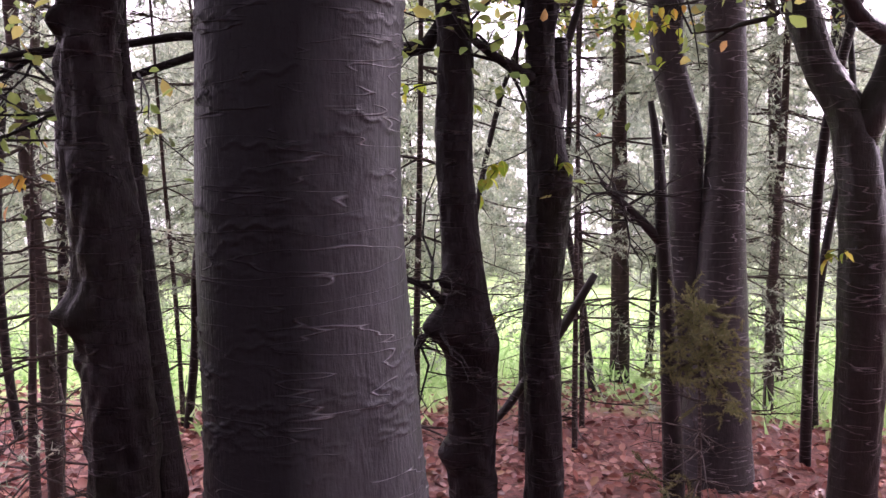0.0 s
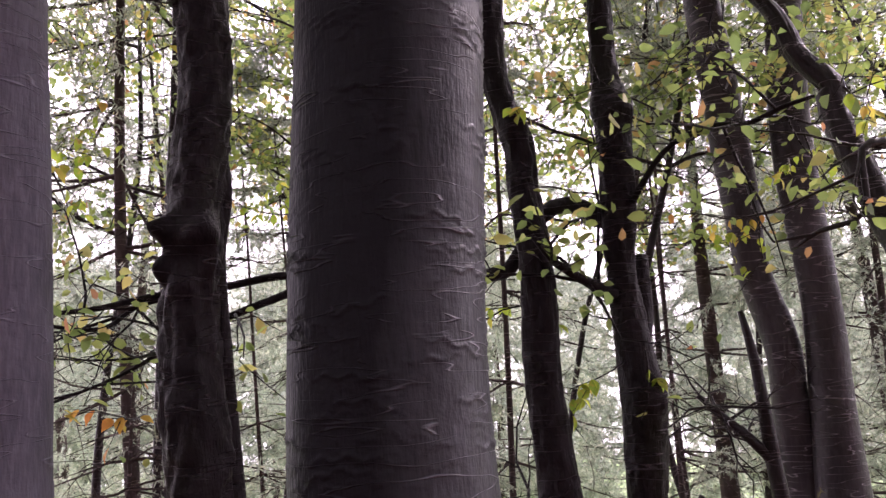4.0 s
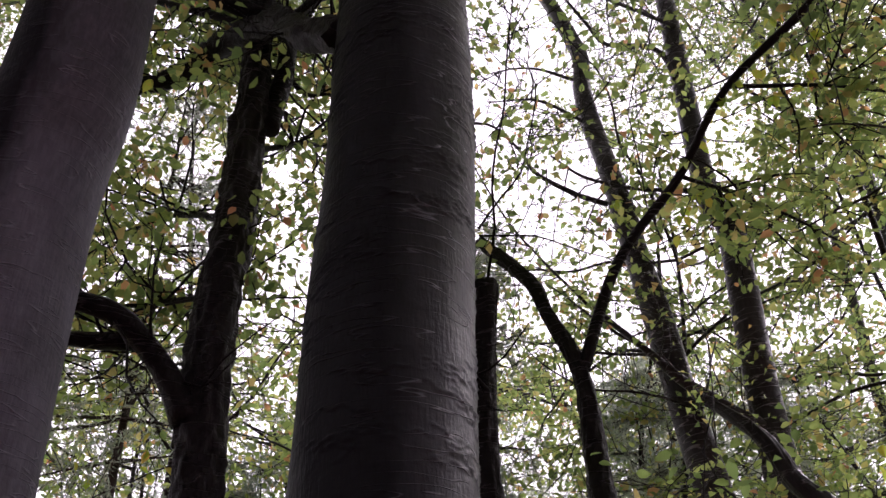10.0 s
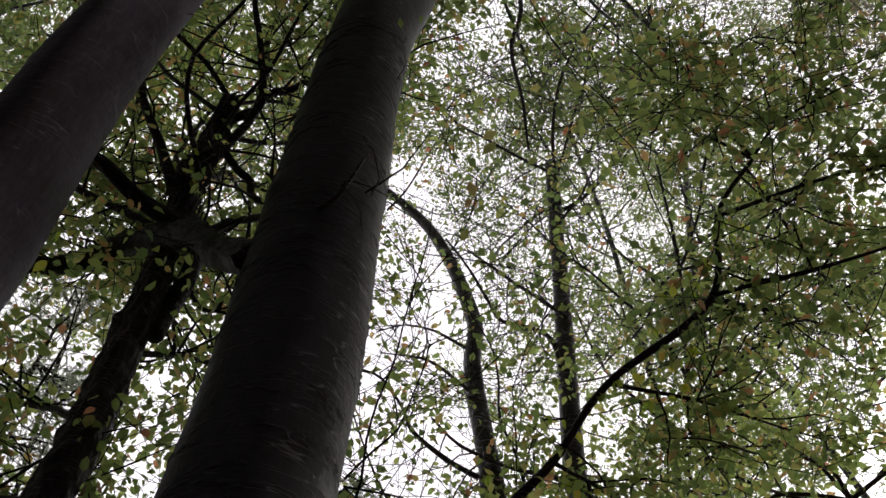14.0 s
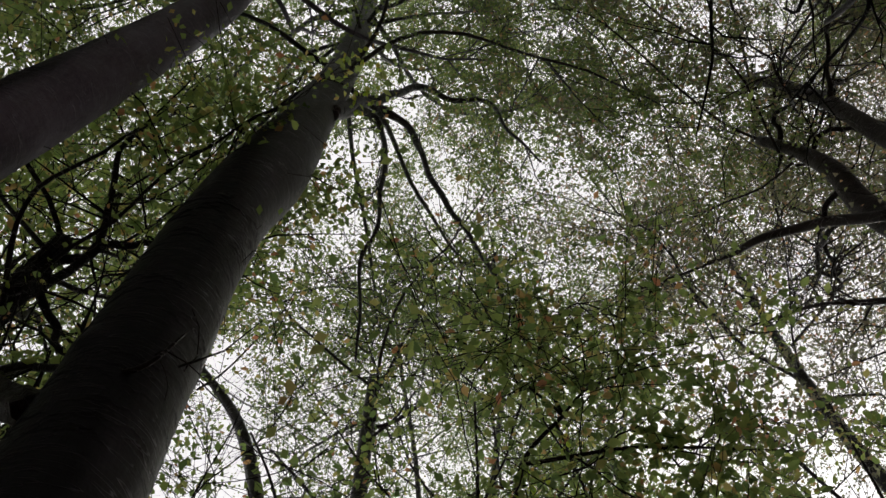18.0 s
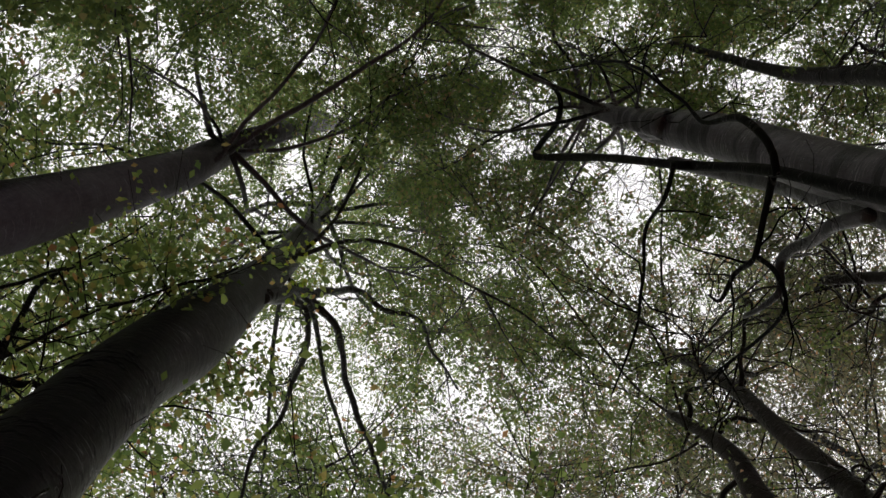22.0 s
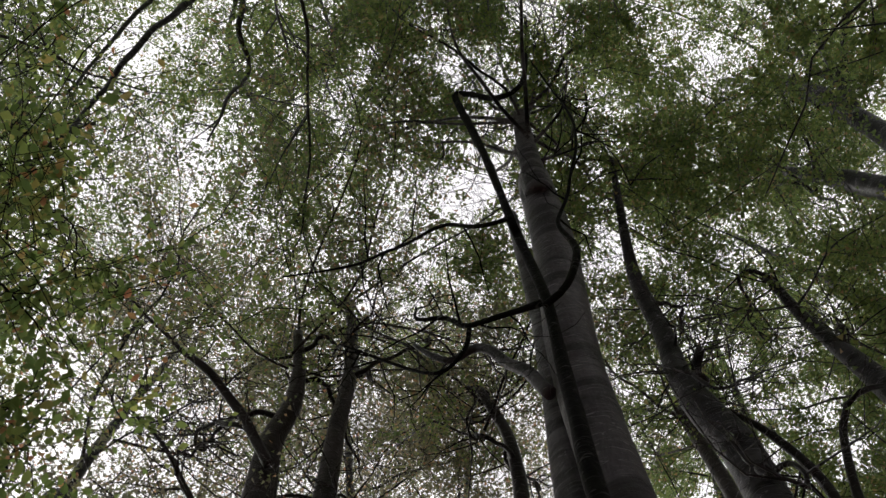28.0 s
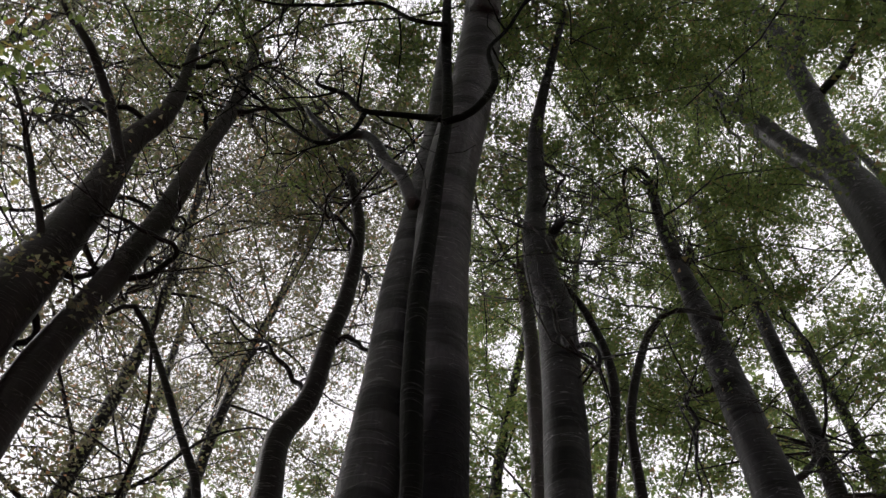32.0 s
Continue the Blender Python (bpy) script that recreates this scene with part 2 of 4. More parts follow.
def spline(pts, step):
    """Smooth line through (x, y, z, radius) rows."""
    p = np.array(pts, float)
    if len(p) == 2:
        p = np.array([p[0], (p[0] + p[1]) / 2, p[1]])
    ext = np.vstack([2 * p[0] - p[1], p, 2 * p[-1] - p[-2]])
    ext[:, 3] = np.maximum(ext[:, 3], 0.001)
    rows = []
    for i in range(1, len(ext) - 2):
        a, b, c, d = ext[i - 1:i + 3]
        n = max(2, int(np.linalg.norm(c[:3] - b[:3]) / step))
        u = np.linspace(0, 1, n, endpoint=False)[:, None]
        rows.append(0.5 * (2 * b + (c - a) * u + (2 * a - 5 * b + 4 * c - d) * u ** 2 + (3 * b - a - 3 * c + d) * u ** 3))
    rows.append(p[-1:])
    out = np.vstack(rows)
    out[:, 3] = np.maximum(out[:, 3], 0.0015)
    return out


def tube_arrays(line, sides, lumps=0.0, seed=0, relief=None, burrs=()):
    """Rings round a line of (x, y, z, r); closed at both ends."""
    n = len(line)
    c, r = line[:, :3], line[:, 3]
    tan = np.gradient(c, axis=0)
    tan /= np.linalg.norm(tan, axis=1)[:, None] + 1e-9
    ref = np.array([1.0, 0, 0]) if abs(tan[:, 0]).mean() < 0.8 else np.array([0, 1.0, 0])
    u = np.cross(tan, ref)
    u /= np.linalg.norm(u, axis=1)[:, None] + 1e-9
    v = np.cross(tan, u)
    th = np.linspace(0, 2 * np.pi, sides, endpoint=False)
    rad = np.repeat(r[:, None], sides, 1)
    if lumps:
        g = np.random.default_rng(seed)
        s = np.r_[0, np.cumsum(np.linalg.norm(np.diff(c, axis=0), axis=1))][:, None]
        w = np.zeros_like(rad)
        for k in (1, 2, 2, 3, 4, 5):
            w += np.sin(k * th[None] + g.uniform(1.0, 5.0) * s + g.uniform(0, 6.3)) * np.sin(g.uniform(1, 6) * s + g.uniform(0, 6.3)) / k
        rad = rad * (1 + lumps * w)
    if relief is not None:
        rad = rad + relief(th, c)
    ring = c[:, None, :] + rad[..., None] * (np.cos(th)[None, :, None] * u[:, None] + np.sin(th)[None, :, None] * v[:, None])
    for bx, by, bz, amp, size in burrs:
        off = ring - np.array([bx, by, bz])
        push = amp * np.exp(-(off ** 2).sum(-1) / (2 * size ** 2))
        ring = ring + push[..., None] * (ring - c[:, None]) / rad[..., None]
    verts = np.vstack([ring.reshape(-1, 3), c[:1], c[-1:]])
    i, j = np.meshgrid(np.arange(n - 1), np.arange(sides), indexing="ij")
    a = (i * sides + j).ravel()
    b = (i * sides + (j + 1) % sides).ravel()
    quads = np.stack([a, b, b + sides, a + sides], -1)
    k = np.arange(sides)
    k2 = (k + 1) % sides
    low = np.stack([np.full(sides, n * sides), k2, k], -1)
    top = np.stack([np.full(sides, n * sides + 1), (n - 1) * sides + k, (n - 1) * sides + k2], -1)
    return verts, quads.tolist() + low.tolist() + top.tolist()


def tubes_mesh(name, lines, sides, material):
    """Many thin twigs in one mesh."""
    vs, fs, off = [], [], 0
    for ln in lines:
        v, fq = tube_arrays(ln, sides)
        if sides < 5:
            v, fq = v[:-2], fq[:-2 * sides]
        vs.append(v)
        fs.extend([[x + off for x in q] for q in fq])
        off += len(v)
    return mesh_of(name, np.vstack(vs), fs, material)


def leaves_mesh(name, centres, size, material, rng, flat=0.6, fine=False, small=False):
    """Folded leaves round the given places; flat: how level they lie."""
    c = np.asarray(centres, float)
    n = len(c)
    nrm = rng.normal(size=(n, 3)) * (1 - flat) + np.array([0, 0, flat])
    nrm /= np.linalg.norm(nrm, axis=1)[:, None] + 1e-9
    u = np.cross(nrm, rng.normal(size=(n, 3)))
    u /= np.linalg.norm(u, axis=1)[:, None] + 1e-9
    w = np.cross(nrm, u)
    s = (size * rng.uniform(0.6, 1.25, n))[:, None]
    bend = rng.uniform(0.05, 0.3, n)[:, None] * s
    if fine:
        rows = [c - u * s * 0.5, c - u * s * 0.2 + w * s * 0.3 + nrm * bend * 0.4, c + u * s * 0.2 + w * s * 0.26 + nrm * bend * 0.4, c + u * s * 0.55 - nrm * bend * 0.5,
                c + u * s * 0.2 - w * s * 0.26 + nrm * bend * 0.4, c - u * s * 0.2 - w * s * 0.3 + nrm * bend * 0.4]
        v = np.stack(rows, 1).reshape(-1, 3)
        b = np.arange(n)[:, None] * 6
        f = np.vstack([b + [0, 3, 2, 1], b + [0, 5, 4, 3]])
    elif small:
        v = np.stack([c - u * s * 0.5, c + u * s * 0.3 + w * s * 0.4, c + u * s * 0.4 - w * s * 0.36], 1).reshape(-1, 3)
        f = np.arange(n)[:, None] * 3 + np.array([0, 1, 2])
    else:
        rows = [c - u * s * 0.5, c + w * s * 0.32 + nrm * bend * 0.5, c + u * s * 0.5, c - w * s * 0.32 + nrm * bend * 0.5]
        v = np.stack(rows, 1).reshape(-1, 3)
        f = np.arange(n)[:, None] * 4 + np.array([0, 1, 2, 3])
    me = bpy.data.meshes.new(name)
    me.vertices.add(len(v))
    me.vertices.foreach_set("co", v.astype(np.float32).ravel())
    me.loops.add(f.size)
    me.loops.foreach_set("vertex_index", f.astype(np.int32).ravel())
    me.polygons.add(len(f))
    me.polygons.foreach_set("loop_start", np.arange(0, f.size, f.shape[1], dtype=np.int32))
    me.update(calc_edges=True)
    me.materials.append(material)
    return me


# ---------------------------------------------------------------- ground and distance
def height(x, y):
    fall = np.clip((y - 1.5) / 60, 0, 1)
    rise = np.clip(-y - 3.0, 0, 70)
    return -6.2 * fall + 0.2 * rise - 0.03 * np.clip(x, 0, 12) + 0.05 * np.sin(1.3 * x + 0.4) * np.sin(1.1 * y) + 0.02 * np.sin(4 * x) * np.sin(3.7 * y + 1)


def ground():
    near = np.arange(-14, 14.1, 0.2)
    far = np.array([-900, -400, -200, -120, -80, -60, -45, -34, -26, -20, -16.5])
    ax = np.r_[far, near, -far[::-1]]
    gx, gy = np.meshgrid(ax, ax, indexing="ij")
    v = np.stack([gx, gy, height(gx, gy)], -1).reshape(-1, 3)
    n = len(ax)
    i, j = np.meshgrid(np.arange(n - 1), np.arange(n - 1), indexing="ij")
    a = (i * n + j).ravel()
    ob = new("ground", mesh_of("ground", v, np.stack([a, a + n, a + n + 1, a + 1], -1), ground_material()))
    tagged(ob, "forest floor of rust-red leaf litter running out into a bright green meadow", "ground", kind="structure")


# curved emissive sheet: the misty distance and its brightness are put in as glow
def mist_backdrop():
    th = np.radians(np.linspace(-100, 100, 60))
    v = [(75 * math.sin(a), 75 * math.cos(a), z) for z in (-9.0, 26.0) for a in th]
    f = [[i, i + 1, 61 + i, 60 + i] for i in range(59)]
    ob = new("backdrop", mesh_of("backdrop", v, f, glowing_mist_material()))
    tagged(ob, "glowing white sheet standing in for mist over the valley beyond the meadow", "mist", kind="structure")


ground()
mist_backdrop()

# ---------------------------------------------------------------- trees
# rows of (x, y, z, radius) up each stem
MAIN = [(-0.3, 1.88, 0.75, 0.256), (-0.31, 1.87, 1.51, 0.223), (-0.25, 1.88, 2.64, 0.223), (-0.19, 1.89, 3.54, 0.225), (-0.09, 1.8, 5.51, 0.21), (0.06, 1.72, 6.42, 0.228), (0.2, 1.65, 7.69, 0.178), (0.38, 1.55, 9.6, 0.142), (0.51, 1.41, 13.12, 0.125)]
PALE = [(-1.335, 1.91, 1.76, 0.193), (-1.36, 1.87, 3.21, 0.213), (-1.27, 1.8, 3.67, 0.208), (-1.2, 1.7, 4.2, 0.193), (-1.12, 1.6, 4.94, 0.183), (-0.94, 1.48, 6.38, 0.175), (-0.75, 1.32, 8.29, 0.161), (-0.69, 1.2, 9.98, 0.148), (-0.41, 0.8, 10.99, 0.114), (-0.27, 0.75, 13.33, 0.102), (0.12, 0.59, 19.19, 0.106)]
KNOB = [(-1.08, 2.75, 0.43, 0.116), (-1.1, 2.74, 1.32, 0.109), (-1.13, 2.78, 1.93, 0.096), (-1.07, 2.8, 2.59, 0.095), (-1.08, 2.8, 3.28, 0.087), (-1.05, 2.81, 3.78, 0.087), (-1.0, 2.77, 4.41, 0.08), (-0.96, 2.63, 5.4, 0.07), (-0.86, 2.45, 6.1, 0.055)]
KNOB_SPLIT = [(-0.98, 2.86, 0.34, 0.072), (-1.02, 2.84, 1.11, 0.047), (-1.04, 2.84, 1.68, 0.03), (-1.05, 2.85, 2.01, 0.023), (-1.03, 2.87, 2.26, 0.027), (-1.05, 2.84, 2.55, 0.017)]
KNOB_FORK = [(-0.93, 2.8, 4.43, 0.055), (-0.87, 2.77, 4.81, 0.049), (-0.87, 2.71, 5.09, 0.052), (-1.05, 2.49, 5.0, 0.044), (-1.27, 2.27, 4.97, 0.037), (-1.52, 2.11, 4.93, 0.026)]
KNOB_TWIG = [(-0.87, 2.71, 5.09, 0.03), (-0.46, 2.15, 4.55, 0.017), (-0.22, 1.74, 4.01, 0.011), (-0.11, 1.6, 3.93, 0.009), (-0.03, 1.55, 4.12, 0.005)]
KNOB_LIMB = [(-1.12, 2.76, 2.94, 0.066), (-1.2, 2.7, 3.12, 0.051), (-1.29, 2.6, 3.22, 0.045), (-1.37, 2.5, 3.27, 0.04), (-1.52, 2.41, 3.29, 0.033), (-1.77, 2.3, 3.27, 0.023)]
KNOB_LIMB_LOW = [(-1.31, 2.64, 3.23, 0.038), (-1.44, 2.63, 3.24, 0.032), (-1.58, 2.55, 3.25, 0.025), (-1.86, 2.48, 3.28, 0.017)]
STUB = [(0.11, 3.3, 0.16, 0.093), (0.1, 3.3, 0.8, 0.096), (0.05, 3.3, 1.47, 0.066), (0.06, 3.3, 1.85, 0.066), (0.03, 3.3, 2.29, 0.059), (0.03, 3.3, 2.42, 0.057), (-0.05, 3.3, 2.75, 0.053), (-0.03, 3.3, 3.26, 0.052), (0.03, 3.3, 3.77, 0.053)]
SLIM = [(0.41, 3.37, 0.13, 0.08), (0.4, 3.38, 0.77, 0.072), (0.42, 3.37, 1.35, 0.077), (0.39, 3.38, 1.9, 0.059), (0.4, 3.38, 2.12, 0.069), (0.41, 3.37, 2.55, 0.069), (0.4, 3.38, 2.76, 0.054), (0.4, 3.38, 3.29, 0.041), (0.3, 3.39, 3.61, 0.034), (0.24, 3.39, 3.81, 0.033), (0.02, 3.5, 4.17, 0.026)]
SLIM_FORK = [(0.4, 3.38, 3.29, 0.03), (0.64, 3.24, 3.77, 0.024), (0.97, 3.05, 4.09, 0.021), (1.22, 2.8, 4.38, 0.018), (1.7, 2.47, 4.68, 0.019), (1.84, 2.31, 5.23, 0.014), (2.05, 2.12, 5.51, 0.011)]
SLIM_SPUR = [(0.4, 3.4, 1.55, 0.057), (0.47, 3.47, 1.73, 0.04), (0.49, 3.52, 1.98, 0.031)]
SLIM_ARCH = [(0.37, 3.4, 2.11, 0.039), (0.22, 3.44, 2.21, 0.036), (0.11, 3.5, 2.17, 0.036), (-0.02, 3.5, 1.99, 0.033), (-0.18, 3.5, 1.96, 0.031), (-0.97, 3.47, 2.0, 0.018), (-1.4, 3.32, 1.95, 0.015), (-1.7, 3.17, 1.89, 0.011), (-2.05, 3.08, 1.89, 0.007)]
SLIM_BOW = [(0.35, 3.34, 1.81, 0.031), (0.24, 3.29, 1.87, 0.02), (0.13, 3.22, 1.94, 0.016), (0.05, 3.18, 2.05, 0.011)]
SLIM_REACH = [(0.45, 3.32, 2.17, 0.014), (0.58, 3.25, 2.34, 0.012), (0.75, 3.16, 2.41, 0.011), (0.88, 3.08, 2.39, 0.01), (0.97, 3.05, 2.42, 0.009), (1.08, 3.01, 2.44, 0.007)]
ARCH_TWIG = [(-0.96, 3.45, 1.94, 0.018), (-1.15, 3.36, 1.86, 0.015), (-1.39, 3.21, 1.73, 0.011), (-1.57, 3.13, 1.62, 0.008), (-1.78, 3.01, 1.54, 0.006)]
ARCH_TWIG_B = [(-1.4, 3.32, 1.95, 0.01), (-1.55, 3.25, 1.9, 0.01), (-1.64, 3.15, 1.81, 0.01), (-1.82, 2.99, 1.84, 0.006)]
SNAG = [(0.21, 4.19, 0.08, 0.012), (0.32, 4.19, 0.24, 0.022), (0.6, 4.16, 0.66, 0.026), (0.75, 4.13, 0.92, 0.018)]
FORK_R = [(1.56, 4.75, -0.51, 0.18), (1.57, 4.75, 0.77, 0.142), (1.59, 4.74, 1.72, 0.103), (1.55, 4.75, 2.64, 0.111), (1.6, 4.74, 3.67, 0.1), (1.72, 4.69, 5.0, 0.091), (1.65, 4.72, 5.28, 0.087), (1.76, 4.57, 7.31, 0.075), (1.82, 4.33, 9.03, 0.06)]
FORK_L = [(1.49, 4.83, -0.26, 0.107), (1.4, 4.85, 1.08, 0.105), (1.38, 4.81, 1.57, 0.097), (1.27, 4.84, 2.04, 0.092), (1.25, 4.84, 2.57, 0.106), (1.18, 4.86, 3.64, 0.099), (1.06, 4.89, 5.6, 0.086), (0.99, 4.9, 6.57, 0.076), (1.02, 4.9, 7.18, 0.07), (0.69, 4.95, 8.42, 0.057), (0.2, 5.0, 9.21, 0.037)]
FORK_LIMB = [(1.61, 4.73, 3.46, 0.061), (1.49, 4.67, 3.56, 0.046), (1.19, 4.65, 3.78, 0.035), (1.0, 4.59, 4.0, 0.025), (0.69, 4.55, 4.35, 0.016)]
EDGE_LIMBS = [[(1.65, 4.61, 6.32, 0.0229), (1.58, 4.59, 6.71, 0.0205), (1.22, 4.64, 6.87, 0.018), (1.07, 4.58, 7.11, 0.0149), (0.91, 4.51, 7.41, 0.0124), (0.72, 4.44, 7.68, 0.0093)], [(0.98, 4.9, 6.75, 0.018), (0.67, 4.85, 6.89, 0.0118), (0.4, 4.78, 6.85, 0.0087), (0.19, 4.7, 6.67, 0.0056)], [(0.99, 4.9, 5.43, 0.0211), (0.7, 4.85, 5.54, 0.0186), (0.49, 4.77, 5.68, 0.0155), (0.4, 4.68, 5.87, 0.013), (0.23, 4.59, 6.04, 0.0105), (0.03, 4.5, 6.03, 0.0081)], [(0.99, 4.9, 6.22, 0.0167), (0.83, 4.83, 6.33, 0.0143), (0.55, 4.77, 6.45, 0.0112), (0.21, 4.7, 6.42, 0.0056)]]
EDGE_LIMBS_HIGH = [[(1.78, 4.4, 8.02, 0.0198), (2.02, 4.24, 8.37, 0.0136), (2.14, 4.07, 8.57, 0.0068)], [(1.75, 4.52, 6.84, 0.0211), (1.49, 4.56, 7.17, 0.0186), (1.21, 4.54, 7.39, 0.0155), (0.93, 4.51, 7.64, 0.0093)], [(1.64, 4.72, 5.3, 0.0205), (1.25, 4.74, 5.42, 0.0155), (0.85, 4.72, 5.55, 0.013), (0.61, 4.66, 5.75, 0.0081)]]
DARK_POLE = [(1.23, 4.33, -0.32, 0.046), (1.17, 4.35, 0.66, 0.043), (1.14, 4.35, 1.04, 0.039), (1.11, 4.36, 1.51, 0.027), (1.07, 4.37, 1.77, 0.015)]
POLE_ARM = [(1.14, 4.35, 1.03, 0.03), (0.96, 4.34, 1.22, 0.022), (0.81, 4.33, 1.37, 0.012)]
BENT = [(1.79, 3.58, 0.02, 0.1), (1.8, 3.57, 0.83, 0.102), (1.75, 3.6, 1.55, 0.088), (1.59, 3.67, 1.94, 0.07), (1.41, 3.74, 2.58, 0.061), (1.42, 3.74, 2.69, 0.05), (1.3, 3.78, 2.87, 0.046), (1.22, 3.81, 3.11, 0.034), (1.04, 4.07, 3.48, 0.023)]
BENT_LIMB = [(1.76, 3.59, 1.5, 0.061), (1.8, 3.57, 1.66, 0.067), (1.88, 3.59, 1.83, 0.062), (1.94, 3.61, 2.09, 0.055), (2.02, 3.68, 2.42, 0.049)]
BENT_BOUGH = [(1.7, 3.29, 1.95, 0.042), (1.57, 3.24, 2.03, 0.032), (1.43, 3.19, 2.26, 0.021), (1.28, 3.15, 2.26, 0.014), (1.25, 3.16, 2.03, 0.011), (1.14, 3.31, 2.0, 0.011), (1.07, 3.44, 1.95, 0.007)]
COLUMN = [(2.4, -1.4, 3.68, 0.14), (2.41, -1.38, 4.24, 0.147), (2.42, -1.35, 4.78, 0.153), (2.41, -1.33, 5.38, 0.157), (2.38, -1.33, 6.15, 0.164), (2.31, -1.36, 6.84, 0.166), (2.21, -1.37, 7.58, 0.162), (2.11, -1.34, 8.59, 0.145), (2.04, -1.3, 8.1, 0.112), (1.92, -1.27, 8.87, 0.092), (1.8, -1.26, 9.72, 0.068)]
COLUMN_LIMB = [(2.45, -1.14, 5.66, 0.043), (2.57, -0.97, 6.14, 0.039), (2.68, -0.8, 6.51, 0.034), (2.78, -0.62, 6.44, 0.025), (2.87, -0.42, 6.75, 0.018)]
COLUMN_TOP = [[(1.88, -1.26, 9.17, 0.0288), (1.87, -1.16, 10.05, 0.021), (1.9, -1.01, 10.68, 0.0186), (1.93, -0.83, 12.36, 0.0132)], [(1.88, -1.25, 9.08, 0.0252), (1.73, -1.36, 9.81, 0.0204), (1.49, -1.48, 10.52, 0.015), (1.25, -1.62, 11.93, 0.0126)], [(1.86, -1.25, 9.29, 0.0258), (1.74, -1.26, 10.43, 0.0222), (1.69, -1.25, 11.96, 0.0168), (1.63, -1.24, 14.17, 0.0156)], [(1.91, -1.27, 8.86, 0.0246), (1.72, -1.45, 9.09, 0.0156), (1.52, -1.59, 9.37, 0.0096), (1.25, -1.68, 10.1, 0.0072)], [(1.94, -1.23, 8.73, 0.024), (2.01, -1.01, 9.11, 0.0192), (2.05, -0.8, 9.36, 0.0132), (2.14, -0.53, 9.5, 0.0102)], [(1.97, -1.28, 8.62, 0.021), (1.78, -1.46, 8.42, 0.0114), (1.59, -1.66, 8.22, 0.0084)]]
VINE = [(2.13, -1.15, 3.4, 0.043), (2.15, -1.12, 3.88, 0.045), (2.16, -1.1, 4.59, 0.047), (2.15, -1.11, 5.06, 0.045), (2.13, -1.11, 5.58, 0.038), (2.07, -1.09, 6.15, 0.034), (2.01, -1.0, 6.86, 0.035), (1.94, -0.94, 7.02, 0.031), (1.87, -0.85, 8.0, 0.032), (1.83, -0.75, 8.94, 0.036), (1.82, -0.64, 10.15, 0.035), (1.75, -0.75, 10.06, 0.029), (1.61, -0.97, 9.42, 0.027), (1.44, -1.16, 9.39, 0.022), (1.26, -1.28, 10.27, 0.018), (1.08, -1.38, 11.58, 0.02)]
VINE_LOOP = [(1.96, -1.01, 5.76, 0.0232), (1.84, -1.11, 5.83, 0.024), (1.72, -1.2, 6.1, 0.024), (1.7, -1.14, 6.43, 0.0144), (1.57, -1.24, 6.81, 0.012), (1.38, -1.31, 7.28, 0.0112), (1.29, -1.32, 7.96, 0.0088), (1.28, -1.27, 9.74, 0.0064)]
VINE_ARM = [(1.96, -1.0, 5.79, 0.024), (2.09, -0.84, 5.85, 0.019), (2.21, -0.64, 5.88, 0.018), (2.29, -0.52, 6.08, 0.015), (2.37, -0.36, 6.16, 0.012), (2.37, -0.35, 6.34, 0.007)]
VINE_ARM_B = [(2.21, -0.64, 5.88, 0.016), (2.27, -0.61, 5.69, 0.014), (2.35, -0.49, 5.55, 0.012), (2.49, -0.22, 5.83, 0.01), (2.6, 0.09, 6.14, 0.007)]
VINE_REACH = [(1.89, -0.92, 6.93, 0.017), (1.97, -0.72, 6.88, 0.015), (2.1, -0.48, 7.1, 0.014), (2.19, -0.18, 6.82, 0.011), (2.2, 0.1, 6.44, 0.009), (2.25, 0.49, 6.24, 0.005)]
SIDE_STEM = [(2.63, -1.22, 3.75, 0.134), (2.63, -1.23, 4.51, 0.124), (2.62, -1.24, 5.28, 0.114), (2.65, -1.29, 6.26, 0.093), (2.69, -1.33, 7.24, 0.073), (2.69, -1.32, 9.28, 0.055)]
CROOK = [(3.01, -2.64, 4.69, 0.142), (3.0, -2.65, 5.44, 0.134), (3.0, -2.64, 6.23, 0.136), (3.05, -2.58, 6.7, 0.126), (3.08, -2.55, 7.23, 0.102), (3.05, -2.58, 7.92, 0.085), (2.97, -2.53, 8.66, 0.076), (2.77, -2.45, 8.95, 0.055), (2.51, -2.44, 9.64, 0.041), (2.23, -2.43, 10.28, 0.031)]
CROOK_STUB = [(3.03, -2.61, 7.06, 0.036), (2.89, -2.62, 7.18, 0.041), (2.8, -2.64, 7.23, 0.037)]
CROOK_BACK = [(4.67, -3.77, 6.33, 0.072), (4.68, -3.75, 8.22, 0.078), (4.74, -3.68, 9.51, 0.066)]
TANGLE_A = [(2.99, -2.95, 4.79, 0.032), (2.91, -3.03, 5.7, 0.035), (2.92, -2.88, 6.31, 0.029), (2.98, -2.66, 6.69, 0.017)]
TANGLE_B = [(3.0, -3.22, 4.92, 0.037), (2.98, -3.23, 5.62, 0.034), (2.81, -3.38, 6.37, 0.028), (2.57, -3.45, 6.44, 0.022), (2.28, -3.53, 6.12, 0.015)]
SLANT = [(2.72, -4.19, 5.2, 0.157), (2.78, -4.16, 6.15, 0.132), (2.83, -4.12, 7.0, 0.109), (2.89, -4.08, 7.74, 0.08), (2.94, -4.05, 8.49, 0.057), (2.82, -3.88, 9.03, 0.042)]
